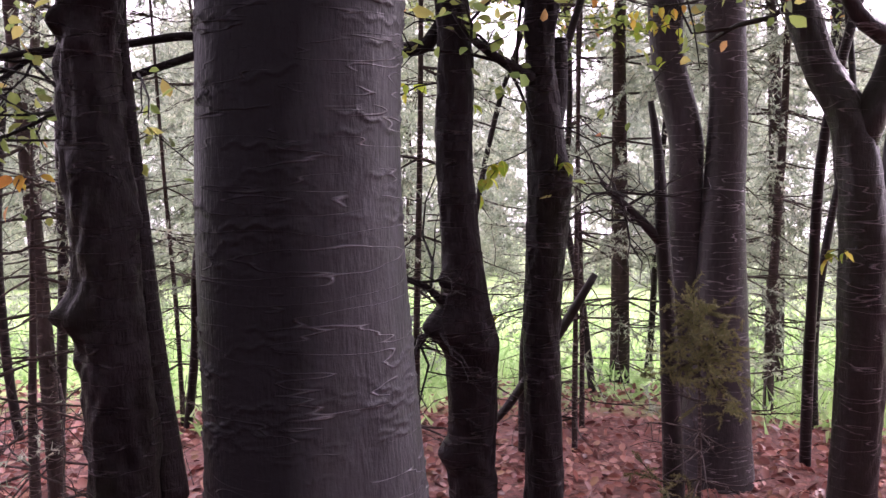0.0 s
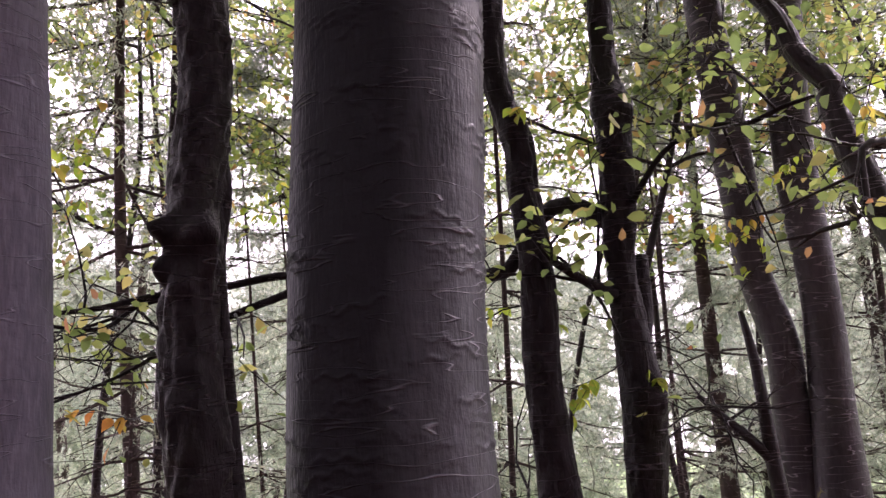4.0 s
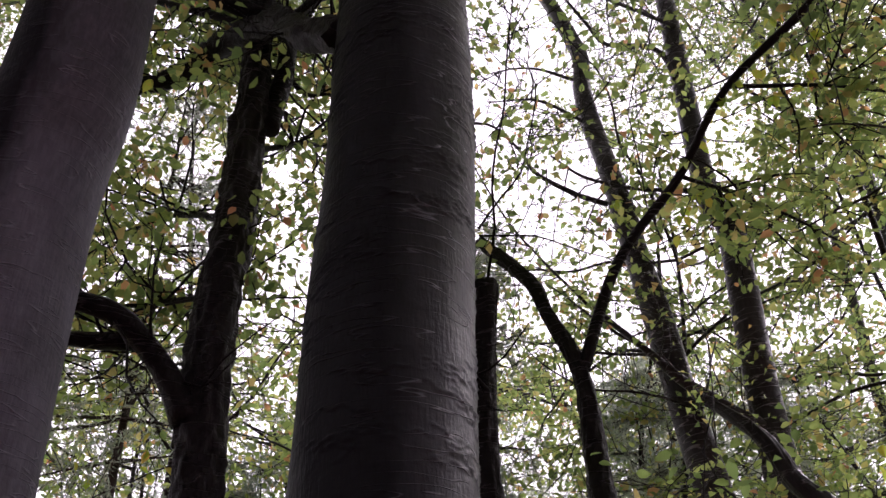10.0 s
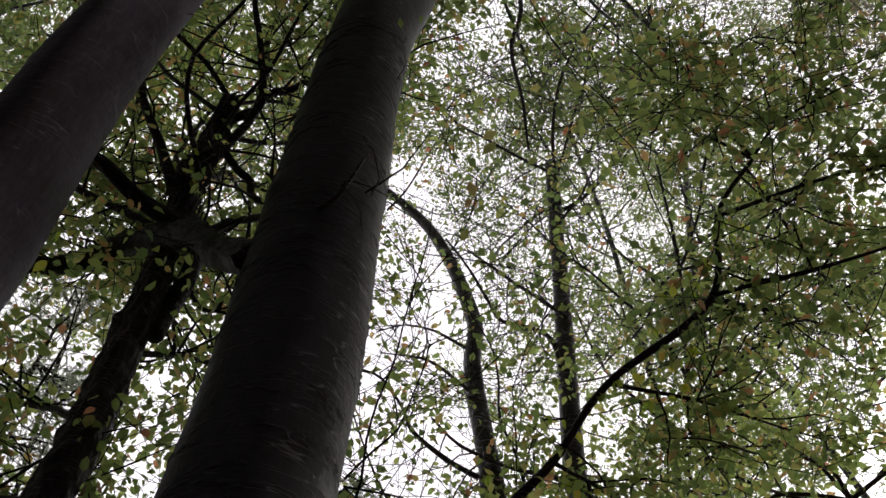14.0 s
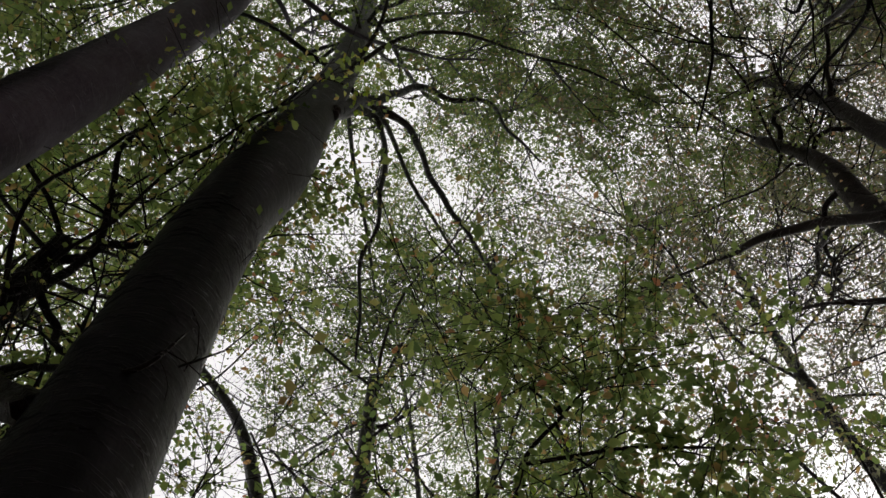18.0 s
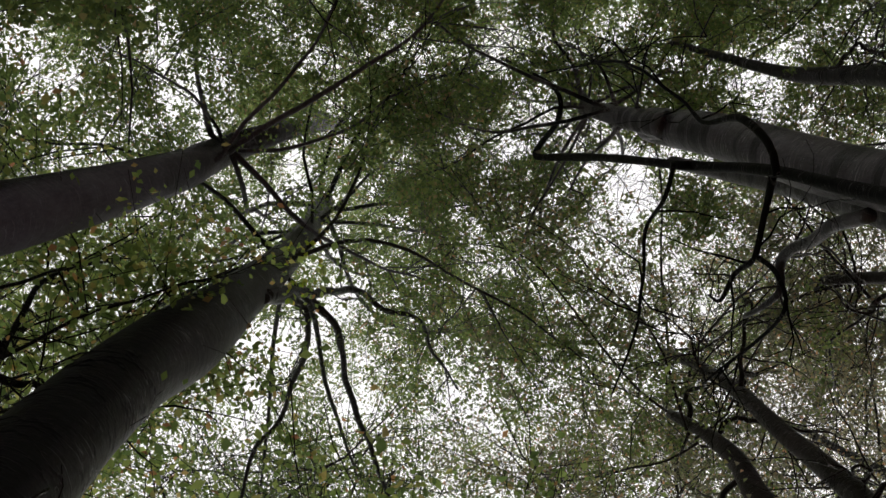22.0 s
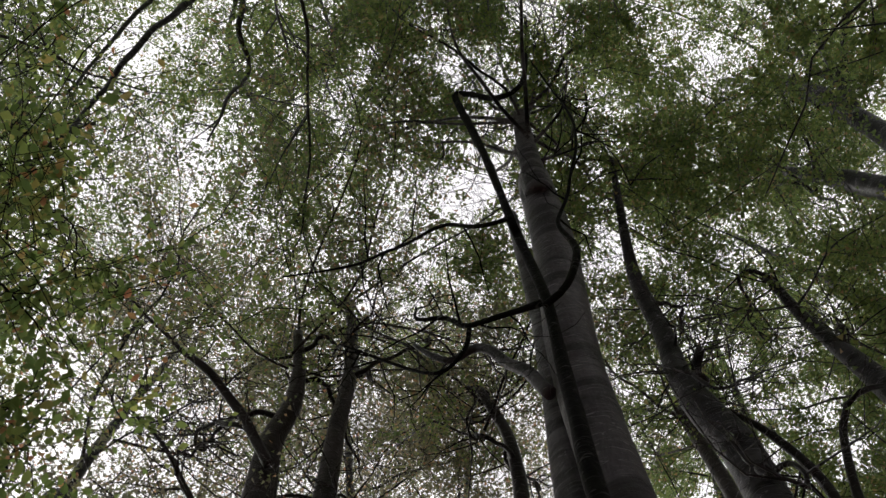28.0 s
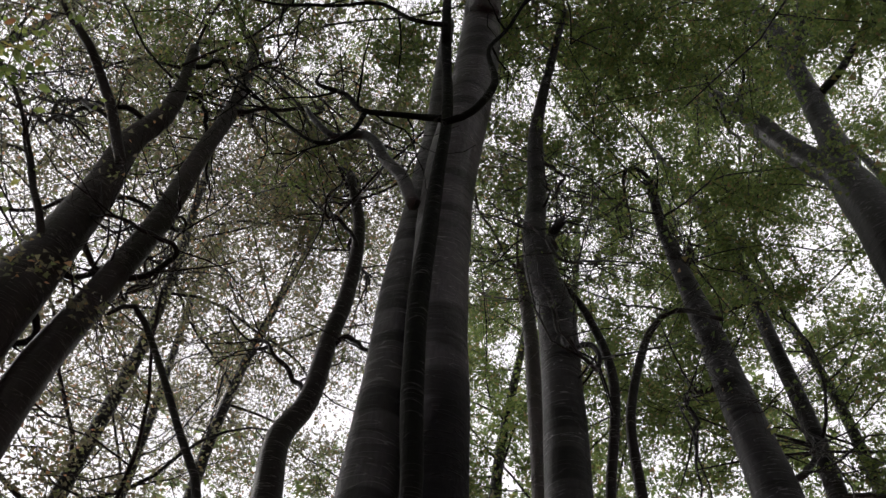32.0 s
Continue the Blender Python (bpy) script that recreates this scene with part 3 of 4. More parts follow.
BOW = [(4.78, -1.46, 5.17, 0.107), (4.79, -1.43, 5.69, 0.095), (4.75, -1.57, 6.13, 0.086), (4.73, -1.61, 6.85, 0.078), (4.71, -1.67, 7.49, 0.073), (4.72, -1.64, 8.52, 0.063), (4.79, -1.42, 9.45, 0.05)]
LEAN_A = [(4.46, 0.63, 5.39, 0.205), (4.46, 0.57, 6.15, 0.163), (4.47, 0.55, 6.91, 0.135), (4.46, 0.57, 7.61, 0.106), (4.47, 0.48, 8.19, 0.091), (4.42, 0.49, 8.75, 0.068), (4.36, 0.59, 9.36, 0.048)]
LEAN_B = [(4.49, 0.27, 4.88, 0.123), (4.49, 0.23, 5.41, 0.115), (4.5, 0.14, 6.14, 0.103), (4.5, 0.05, 7.02, 0.094), (4.5, 0.04, 7.91, 0.083), (4.5, -0.0, 8.75, 0.074), (4.5, 0.03, 9.72, 0.062), (4.5, 0.16, 10.62, 0.054)]
LEAN_LIMB = [(4.27, 0.51, 7.04, 0.047), (4.1, 0.91, 7.55, 0.042), (3.9, 1.26, 7.82, 0.035), (3.87, 1.36, 7.87, 0.023), (3.74, 1.69, 8.05, 0.015), (3.49, 2.16, 8.29, 0.008)]
LEAN_LIMB_B = [(4.36, 0.61, 5.95, 0.029), (4.17, 1.06, 6.58, 0.024), (4.04, 1.14, 6.66, 0.018), (3.98, 1.35, 6.86, 0.014), (3.84, 1.71, 7.09, 0.007)]
NEAR_DEAD = [(3.13, -0.66, 3.78, 0.021), (3.16, -0.5, 4.07, 0.019), (3.19, -0.24, 4.49, 0.017), (3.15, -0.06, 4.65, 0.015), (3.1, 0.03, 4.48, 0.009)]
HIGH_FORK = [(1.72, -5.75, 8.31, 0.253), (1.76, -5.74, 9.4, 0.198), (1.95, -5.67, 9.94, 0.151), (2.11, -5.62, 10.52, 0.144), (2.29, -5.54, 11.39, 0.123), (2.52, -5.34, 12.24, 0.082)]
HIGH_FORK_B = [(1.75, -5.74, 9.34, 0.171), (1.66, -5.77, 10.45, 0.143), (1.57, -5.69, 11.82, 0.127), (1.5, -5.6, 12.69, 0.109), (1.49, -5.5, 13.58, 0.08)]
HIGH_LIMBS = [[(1.61, -5.68, 11.46, 0.069), (1.21, -5.67, 12.43, 0.058), (0.74, -5.65, 13.8, 0.045), (0.17, -5.6, 15.29, 0.03)], [(1.45, -5.72, 11.99, 0.064), (1.05, -5.7, 12.49, 0.05), (0.22, -5.7, 13.01, 0.034), (-0.19, -5.6, 13.12, 0.026)], [(1.63, -5.67, 12.64, 0.067), (1.69, -5.55, 14.13, 0.046), (1.9, -5.37, 15.37, 0.03)], [(1.29, -5.65, 12.28, 0.057), (1.09, -5.6, 14.39, 0.047), (0.78, -5.55, 16.44, 0.032)], [(1.68, -5.76, 10.97, 0.06), (0.97, -5.82, 11.36, 0.046), (0.33, -5.79, 11.67, 0.031)]]
MAIN_LIMB = [(-0.37, 1.86, 3.86, 0.068), (-0.57, 2.07, 4.22, 0.059), (-0.92, 2.54, 4.87, 0.06), (-1.23, 2.9, 5.19, 0.071), (-1.39, 2.99, 5.16, 0.059), (-1.57, 3.02, 5.14, 0.049), (-1.77, 3.02, 5.12, 0.043), (-1.81, 3.0, 4.91, 0.036), (-1.81, 3.0, 4.72, 0.022)]
MAIN_HANG = [(0.34, 1.56, 7.68, 0.051), (0.65, 1.68, 8.85, 0.045), (0.93, 1.71, 9.05, 0.036), (1.14, 1.76, 8.84, 0.03), (1.31, 1.89, 8.14, 0.023), (1.51, 1.99, 7.79, 0.022), (1.76, 2.04, 7.21, 0.017), (1.96, 2.13, 6.43, 0.011), (2.1, 2.28, 6.03, 0.007)]
MAIN_HANG_B = [(0.34, 1.56, 7.6, 0.038), (0.59, 1.65, 8.44, 0.033), (0.78, 1.73, 8.5, 0.024), (0.87, 1.86, 7.81, 0.022), (0.88, 2.02, 7.02, 0.016), (0.83, 2.2, 6.87, 0.016), (0.88, 2.34, 6.48, 0.011), (0.94, 2.53, 6.04, 0.007)]
MAIN_HANG_C = [(0.38, 1.57, 7.81, 0.047), (0.74, 1.59, 8.96, 0.041), (1.13, 1.53, 9.77, 0.034), (1.36, 1.47, 9.43, 0.027), (1.74, 1.34, 9.45, 0.022), (1.85, 1.36, 8.73, 0.015), (2.07, 1.39, 8.14, 0.009)]

def branch_line(rng, p, d, length, r, wander=0.25, lift=0.0, tip=0.25, steps=7):
    """A crooked branch as rows of (x, y, z, r)."""
    rows, p, d = [], np.array(p, float), np.array(d, float)
    d /= np.linalg.norm(d)
    for k in range(steps + 1):
        rows.append((*p, r * (1 - (1 - tip) * k / steps)))
        p = p + d * length / steps
        d = d + rng.normal(size=3) * wander + np.array([0, 0, lift])
        d /= np.linalg.norm(d)
    return np.array(rows)


def spread(rng, line, count, length, r, wander, lift, out=0.7, lo=0.25, steps=4):
    """Side shoots along a line."""
    made = []
    for _ in range(count):
        u = rng.uniform(lo, 1.0) * (len(line) - 1)
        i = int(u)
        j = min(i + 1, len(line) - 1)
        p = line[i] + (line[j] - line[i]) * (u - i)
        d = line[j, :3] - line[max(i - 1, 0), :3]
        d = d / (np.linalg.norm(d) + 1e-9)
        side = rng.normal(size=3)
        side[2] *= 0.5
        side /= np.linalg.norm(side)
        made.append(branch_line(rng, p[:3], d * (1 - out) + side * out, length * rng.uniform(0.6, 1.2), min(r, p[3] * 0.75), wander, lift, 0.25, steps))
    return made


def along(rng, lines, per, scatter):
    """Places for leaves beside thin twigs."""
    out = []
    for ln in lines:
        k = rng.integers(0, len(ln) - 1, per)
        u = rng.uniform(0, 1, per)[:, None]
        q = ln[k, :3] * (1 - u) + ln[k + 1, :3] * u
        s = rng.normal(size=(per, 3)) * scatter
        s[:, 2] *= 0.45
        out.append(q + s)
    return np.vstack(out) if out else np.zeros((0, 3))


def crown(tree, rng, tips, limbs, reach, leaf_mat, bark_mat, leaves, size=0.046, subs=7, twigs=8, lift=0.05, rise=0.35, scatter=0.09, thick=0.55, small=True, wave=1.85, cut=-0.05, bare=0.15, plain=False):
    """Limbs out of the stem tops, branching to twigs with leaves."""
    shoots, fine, centres = [], [], []
    for tip in tips:
        p, r = np.array(tip[:3]), tip[3]
        turn = rng.uniform(0, 6.28)
        for k in range(limbs):
            a = turn + 6.283 * k / limbs + rng.normal() * 0.3
            d = (math.cos(a), math.sin(a), rise + rng.uniform(-0.2, 0.5))
            limb = branch_line(rng, p + np.array([0, 0, rng.uniform(-0.9, 0.1)]), d, reach * rng.uniform(0.7, 1.15), r * thick * rng.uniform(0.4, 0.65), 0.18, lift, 0.3, 9)
            v, f = tube_arrays(limb if plain else spline(limb, 0.4), 5 if plain else 6, 0.05, k)
            part("limb", mesh_of("limb", v, f, bark_mat), tree)
            sub = spread(rng, limb, subs, reach * 0.5, r * 0.2 * thick, 0.22, 0.0, 0.75, bare)
            shoots += sub
            for s in sub:
                fine += spread(rng, s, twigs, reach * 0.28, r * 0.09, 0.22, 0.0, 0.75, 0.1, 2)
    for lines, thin in ((shoots, 0.003), (fine, 0.0018)):
        for ln in lines:
            ln[:, 3] = np.clip(ln[:, 3], thin, 3 * thin)
    part("brushwood", tubes_mesh("brushwood", shoots, 4, bark_mat), tree, kind="stuff")
    part("twigwork", tubes_mesh("twigwork", fine, 3, bark_mat), tree, kind="stuff")
    per = max(3, int(leaves / max(1, len(fine) + len(shoots))))
    centres = airy(airy(airy(along(rng, fine + shoots, per, scatter), wave, cut - 0.55), wave * 0.32, -0.35, 92), wave * 0.08, -0.3, 93)
    part("foliage", leaves_mesh("foliage", centres, size, leaf_mat, rng, small=small), tree, kind="stuff")



def gnarl(seed, amp, also=None):
    """Upright ridges, grooves and knobbly swellings of an old crooked stem."""
    def relief(th, c):
        g = np.random.default_rng(seed)
        s = np.r_[0, np.cumsum(np.linalg.norm(np.diff(c, axis=0), axis=1))][:, None]
        out = np.zeros((len(c), len(th)))
        for k in (2, 3, 3, 4, 5, 7):
            out += np.sin(k * th[None] + g.uniform(0.4, 1.2) * np.sin(g.uniform(1, 4) * s + g.uniform(0, 6.3)) + g.uniform(0, 6.3)) * (0.45 + 0.55 * np.sin(g.uniform(1.5, 6) * s + g.uniform(0, 6.3))) / k ** 0.5
        for _ in range(26):
            out += 0.16 * np.sin(g.integers(2, 13) * th[None] + g.uniform(-60, 60) * s + g.uniform(0, 6.3))
        return out * amp + (also(th, c) if also else 0.0)
    return relief


def airy(c, wave, cut, seed=91):
    """Leaves stand in clumps with sky between them: keeps the places inside the clumps."""
    g = np.random.default_rng(seed)
    f = np.zeros(len(c))
    for _ in range(14):
        a, m = g.uniform(0, 6.283), 6.283 / wave * g.uniform(0.45, 1.9)
        f += np.cos(c @ np.array([m * math.cos(a), m * math.sin(a), m * g.normal() * 0.3]) + g.uniform(0, 6.283))
    return c[f / 2.65 + g.normal(size=len(c)) * 0.14 > cut]


def wrinkles(seed, count, low, high, amp=0.004, patches=10, thin=1.0):
    """Short raised cross folds of beech bark, and rough blistered patches, as a relief on the rings."""
    def relief(th, c):
        g = np.random.default_rng(seed)
        out = np.zeros((len(c), len(th)))
        z = c[:, 2]
        tops = []
        while len(tops) < count:
            z0, t0 = g.uniform(low, high), g.uniform(0, 2 * np.pi)
            for k in range(g.integers(1, 5)):
                tops.append((z0 + k * g.uniform(0.02, 0.045), t0 + g.normal() * 0.12, g.uniform(0.12, 0.65), g.uniform(0.0045, 0.008), amp * g.uniform(0.4, 1.4), g.normal() * 0.05, g.uniform(-0.25, 0.15)))
        for _ in range(patches):
            z0, t0 = g.uniform(low, high), g.uniform(0, 2 * np.pi)
            for k in range(26):
                tops.append((z0 + g.normal() * 0.07, t0 + g.normal() * 0.12, g.uniform(0.03, 0.12), g.uniform(0.0045, 0.008), amp * g.uniform(0.4, 1.0), g.normal() * 0.12, 0.0))
        for z0, t0, half, sig, a, slope, sag in tops:
            d = (th - t0 + np.pi) % (2 * np.pi) - np.pi
            js = np.where(np.abs(d) < half * 1.6)[0]
            iz = np.where(np.abs(z - z0) < 0.12)[0]
            if len(js) == 0 or len(iz) == 0:
                continue
            dd = d[js][None]
            mid = z0 + slope * dd + sag * dd ** 2 + 0.006 * np.sin(dd * 23 + z0 * 50)
            out[np.ix_(iz, js)] += a * np.exp(-((z[iz][:, None] - mid) / (sig * thin)) ** 2) * np.exp(-(dd / half) ** 4)
        return out
    return relief


def stem(tree, rows, bark_mat, name="trunk", sides=20, lumps=0.035, seed=1, step=0.1, relief=None, root=True, label="", burrs=(), dense=0.0):
    rows = [tuple(r) for r in rows]
    if root:
        x, y, z, r = rows[0]
        dx, dy = x - rows[1][0], y - rows[1][1]
        g = float(height(np.array(x), np.array(y)))
        if z - g > 0.25:
            k = min(1.0, (z - g) * 0.05)
            low = [(x + dx * k, y + dy * k, g - 0.25, r * 1.55), (x + dx * k * 0.6, y + dy * k * 0.6, g + 0.12, r * 1.22)]
            if z - g > 1.0:
                low.append((x + dx * k * 0.3, y + dy * k * 0.3, g + 0.4, r * 1.1))
                low += [(x, y, z - d, r * (1 + 0.01 * d)) for d in np.arange(0.45, z - g - 0.6, 0.9)[::-1]]
            rows = low + rows
        else:
            rows = [(x, y, g - 0.25, r * 1.4)] + rows[1:]
    line = spline(rows, step)
    if dense:
        line = np.vstack([line[line[:, 2] < dense], line[line[:, 2] >= dense][::8]])
    v, f = tube_arrays(line, sides, lumps, seed, relief, burrs)
    return part(name, mesh_of(name, v, f, bark_mat), tree, label)


def bough(tree, rows, bark_mat, rng, leaves=0, leaf_mat=None, twigs=6, length=0.6, size=0.06, label="", side_r=0.008, rugged=0.0):
    """A limb drawn through its rows, with side twigs and leaves."""
    line = spline(rows, 0.05)
    kinks = rng.normal(size=(len(line), 3)) * 0.0
    for k in (3.0, 7.0, 13.0):
        kinks += np.sin(np.arange(len(line))[:, None] * 0.05 * k + rng.uniform(0, 6.3, 3)) * 0.02 / k ** 0.5
    fade = np.minimum(1, np.minimum(np.arange(len(line)), np.arange(len(line))[::-1]) / 6)[:, None]
    line[:, :3] += kinks * fade * np.clip(line[:, 3:] / 0.02, 0.3, 1)
    if rugged:
        line = spline(line[::2], 0.015)
    v, f = tube_arrays(line, 24 if rugged else 10 if rows[0][3] > 0.02 else 7, 0.12, int(rng.integers(99)), gnarl(4, rugged) if rugged else None)
    limb = part("limb", mesh_of("limb", v, f, bark_mat), tree, label)
    shoots = spread(rng, line, twigs, length, side_r, 0.28, 0.02, 0.75, 0.15)
    fine = []
    for s in shoots:
        fine += spread(rng, s, 4, length * 0.5, 0.004, 0.3, 0.0, 0.75, 0.1)
    if shoots:
        for ln in shoots + fine:
            ln[:, 3] = np.maximum(ln[:, 3], 0.0018)
        part("twigwork", tubes_mesh("twigwork", shoots + fine, 4, bark_mat), limb, kind="stuff")
    if leaves:
        c = along(rng, shoots + fine, max(2, leaves // len(shoots + fine)), 0.07)
        c = airy(c, 0.9, -0.7)
        part("foliage", leaves_mesh("foliage", c, size, leaf_mat, rng, 0.35, True), limb, kind="stuff")


def beech(rows, label, seed, bark_mat=BARK, leaf_mat=LEAF_HIGH, leaves=16000, limbs=6, reach=4.0, extra=(), boughs=(), tips=(), stem_kw={}, twin=False, rooted=False, bough_leaves=0, bough_leaf=None, bough_twigs=6, **kw):
    rng = np.random.default_rng(seed)
    tree = thing("beech_tree", (0, 0, 0), label, "tree", "beech trees of the wood")
    stem(tree, rows, bark_mat, seed=seed, **stem_kw)
    tips = [*tips, rows[-1]]
    for e in extra:
        stem(tree, e, bark_mat, name="stem", seed=seed + 7, root=rooted, sides=24, step=0.05, lumps=0.07)
        if twin:
            tips.append(e[-1])
    for b in boughs:
        bough(tree, b, bark_mat, rng, bough_leaves, bough_leaf or leaf_mat, bough_twigs)
    if leaves:
        crown(tree, rng, tips, limbs, reach, leaf_mat, bark_mat, leaves, **kw)
    return tree


def crooked(tree, rows, bark_mat, seed, count, lo, hi, length, r=0.028):
    """Bare crooked side limbs with many twigs."""
    rng = np.random.default_rng(seed)
    line = spline(rows, 0.1)
    line = line[(line[:, 2] > lo) & (line[:, 2] < hi)]
    for k in range(count):
        p = line[int((k + rng.uniform(0, 1)) / count * len(line)) % len(line)]
        a = rng.uniform(0, 6.283)
        ln = branch_line(rng, p[:3], (math.cos(a), math.sin(a), rng.uniform(0.0, 0.8)), length * rng.uniform(0.5, 1.0), min(r, p[3] * 0.5), 0.5, 0.02, 0.2, 18)
        bough(tree, ln, bark_mat, rng, 0, None, 11, 0.9, side_r=0.01)


# ---- the trees nearest the path
main_tree = beech(MAIN, "stout beech with dark wet smooth bark, cross-wrinkled", 11, BARK_MAIN, leaves=360000, limbs=6, subs=10, reach=4.4, rise=0.45, bare=0.5, cut=-0.4, tips=[(0.36, 1.56, 9.4, 0.08), (0.48, 1.45, 11.5, 0.08)],
      boughs=[MAIN_HANG, MAIN_HANG_B, MAIN_HANG_C], bough_leaves=60,
      stem_kw=dict(sides=180, step=0.004, dense=5.5, lumps=0.012, relief=wrinkles(5, 700, 0.5, 5.5, 0.0045, 10, 0.5), burrs=[(-0.42, 1.7, 4.16, 0.07, 0.05)]))
bough(main_tree, MAIN_LIMB, BARK_KNOB, np.random.default_rng(44), 320, LEAF, 14, 0.5, 0.06, "gnarled dark mossy limb", rugged=0.008)
beech(PALE, "tall beech with paler grey smooth bark", 12, BARK_PALE, leaves=260000, limbs=9, reach=3.8, rise=0.5, bare=0.5, cut=-0.2, tips=[(-0.6, 1.1, 9.6, 0.09)],
      stem_kw=dict(sides=90, step=0.014, lumps=0.012, relief=wrinkles(6, 160, 0.5, 8.0, 0.004, 4), dense=6.0))
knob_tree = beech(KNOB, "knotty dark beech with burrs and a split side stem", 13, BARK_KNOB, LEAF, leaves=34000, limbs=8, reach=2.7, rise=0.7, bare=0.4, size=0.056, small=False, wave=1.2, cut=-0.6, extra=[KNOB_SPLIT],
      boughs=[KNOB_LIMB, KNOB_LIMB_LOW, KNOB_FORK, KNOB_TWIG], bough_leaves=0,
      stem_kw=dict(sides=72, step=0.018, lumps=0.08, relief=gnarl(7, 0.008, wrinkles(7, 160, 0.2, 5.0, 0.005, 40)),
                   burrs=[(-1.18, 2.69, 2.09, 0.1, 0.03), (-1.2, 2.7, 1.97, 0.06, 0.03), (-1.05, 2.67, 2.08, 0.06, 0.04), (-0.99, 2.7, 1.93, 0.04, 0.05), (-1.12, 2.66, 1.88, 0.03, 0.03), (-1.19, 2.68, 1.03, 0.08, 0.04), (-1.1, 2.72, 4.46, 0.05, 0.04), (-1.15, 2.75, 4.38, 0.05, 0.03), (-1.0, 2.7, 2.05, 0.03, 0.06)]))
KNOB_SPRAYS = [[(-1.06, 2.8, 3.9, 0.02), (-1.5, 3.2, 4.3, 0.014), (-2.0, 3.6, 4.5, 0.008), (-2.5, 3.8, 4.5, 0.004)],
             [(-1.0, 2.8, 4.3, 0.018), (-0.8, 3.3, 4.8, 0.012), (-0.75, 3.9, 5.2, 0.007)],
             [(-1.0, 2.65, 5.3, 0.035), (-1.3, 2.4, 5.9, 0.028), (-1.5, 2.2, 6.6, 0.018), (-2.0, 2.0, 7.3, 0.008)],
             [(-0.95, 2.6, 5.45, 0.035), (-0.7, 2.4, 6.0, 0.025), (-0.8, 2.0, 6.8, 0.015), (-0.6, 1.9, 7.6, 0.008)],
             [(-0.97, 2.6, 5.35, 0.03), (-1.2, 2.9, 6.2, 0.02), (-1.1, 3.0, 7.2, 0.01)]]
KNOB_SPRAYS_LOW = [[(-1.0, 2.65, 5.0, 0.025), (-1.7, 2.7, 5.5, 0.018), (-2.4, 2.9, 6.2, 0.008)],
             [(-0.95, 2.7, 5.05, 0.02), (-0.9, 3.3, 5.8, 0.012), (-0.8, 4.2, 6.6, 0.006)],
             [(-1.03, 2.75, 4.9, 0.02), (-1.3, 3.2, 5.6, 0.012), (-1.6, 3.7, 6.2, 0.006)],
             [(-1.07, 2.8, 3.5, 0.016), (-1.5, 3.1, 3.7, 0.011), (-1.9, 3.3, 3.65, 0.006)]]
for rows in KNOB_SPRAYS + KNOB_SPRAYS_LOW:
    bough(knob_tree, rows, BARK_KNOB, np.random.default_rng(int(rows[0][2] * 100)), 1600 if rows[-1][1] > rows[0][1] else 500, LEAF, 18, 0.85)
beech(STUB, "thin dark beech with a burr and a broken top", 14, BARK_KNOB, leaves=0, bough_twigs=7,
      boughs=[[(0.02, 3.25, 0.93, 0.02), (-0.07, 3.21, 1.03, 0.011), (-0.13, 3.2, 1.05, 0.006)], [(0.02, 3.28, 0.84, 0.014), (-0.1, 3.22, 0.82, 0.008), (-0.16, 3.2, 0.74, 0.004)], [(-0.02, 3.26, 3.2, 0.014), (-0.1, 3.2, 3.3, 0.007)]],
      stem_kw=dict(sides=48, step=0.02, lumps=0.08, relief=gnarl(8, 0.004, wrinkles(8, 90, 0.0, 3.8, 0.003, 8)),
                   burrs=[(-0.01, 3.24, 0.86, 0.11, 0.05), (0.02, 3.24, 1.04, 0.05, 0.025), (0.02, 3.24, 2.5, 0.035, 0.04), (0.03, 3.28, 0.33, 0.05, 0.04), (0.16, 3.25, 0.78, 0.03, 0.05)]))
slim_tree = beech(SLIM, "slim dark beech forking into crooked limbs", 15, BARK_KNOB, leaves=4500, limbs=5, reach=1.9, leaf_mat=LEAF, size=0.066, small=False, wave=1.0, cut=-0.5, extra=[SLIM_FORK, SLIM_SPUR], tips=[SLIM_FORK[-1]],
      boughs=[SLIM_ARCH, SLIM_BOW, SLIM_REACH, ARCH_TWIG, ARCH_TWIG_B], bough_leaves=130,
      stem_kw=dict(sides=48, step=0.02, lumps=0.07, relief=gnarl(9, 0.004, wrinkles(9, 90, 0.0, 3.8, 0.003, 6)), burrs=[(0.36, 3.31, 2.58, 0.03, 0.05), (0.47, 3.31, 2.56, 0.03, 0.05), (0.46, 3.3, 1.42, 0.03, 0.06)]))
SLIM_SPRAYS = [[(1.22, 2.8, 4.38, 0.012), (1.8, 3.0, 4.5, 0.009), (2.6, 3.3, 4.6, 0.004)],
             [(1.7, 2.47, 4.68, 0.012), (2.3, 2.7, 4.9, 0.009), (2.9, 2.9, 5.0, 0.004)],
             [(2.0, 2.15, 5.45, 0.011), (2.8, 2.9, 5.7, 0.008), (3.5, 3.5, 5.6, 0.004)],
             [(0.97, 3.05, 4.09, 0.012), (1.5, 3.5, 4.2, 0.009), (2.1, 3.9, 4.1, 0.004)],
             [(1.71, 2.46, 4.7, 0.012), (2.2, 2.15, 4.65, 0.009), (2.75, 1.75, 4.6, 0.004)],
             [(1.84, 2.31, 5.2, 0.012), (2.4, 1.9, 5.1, 0.009), (3.0, 1.6, 5.0, 0.004)]]
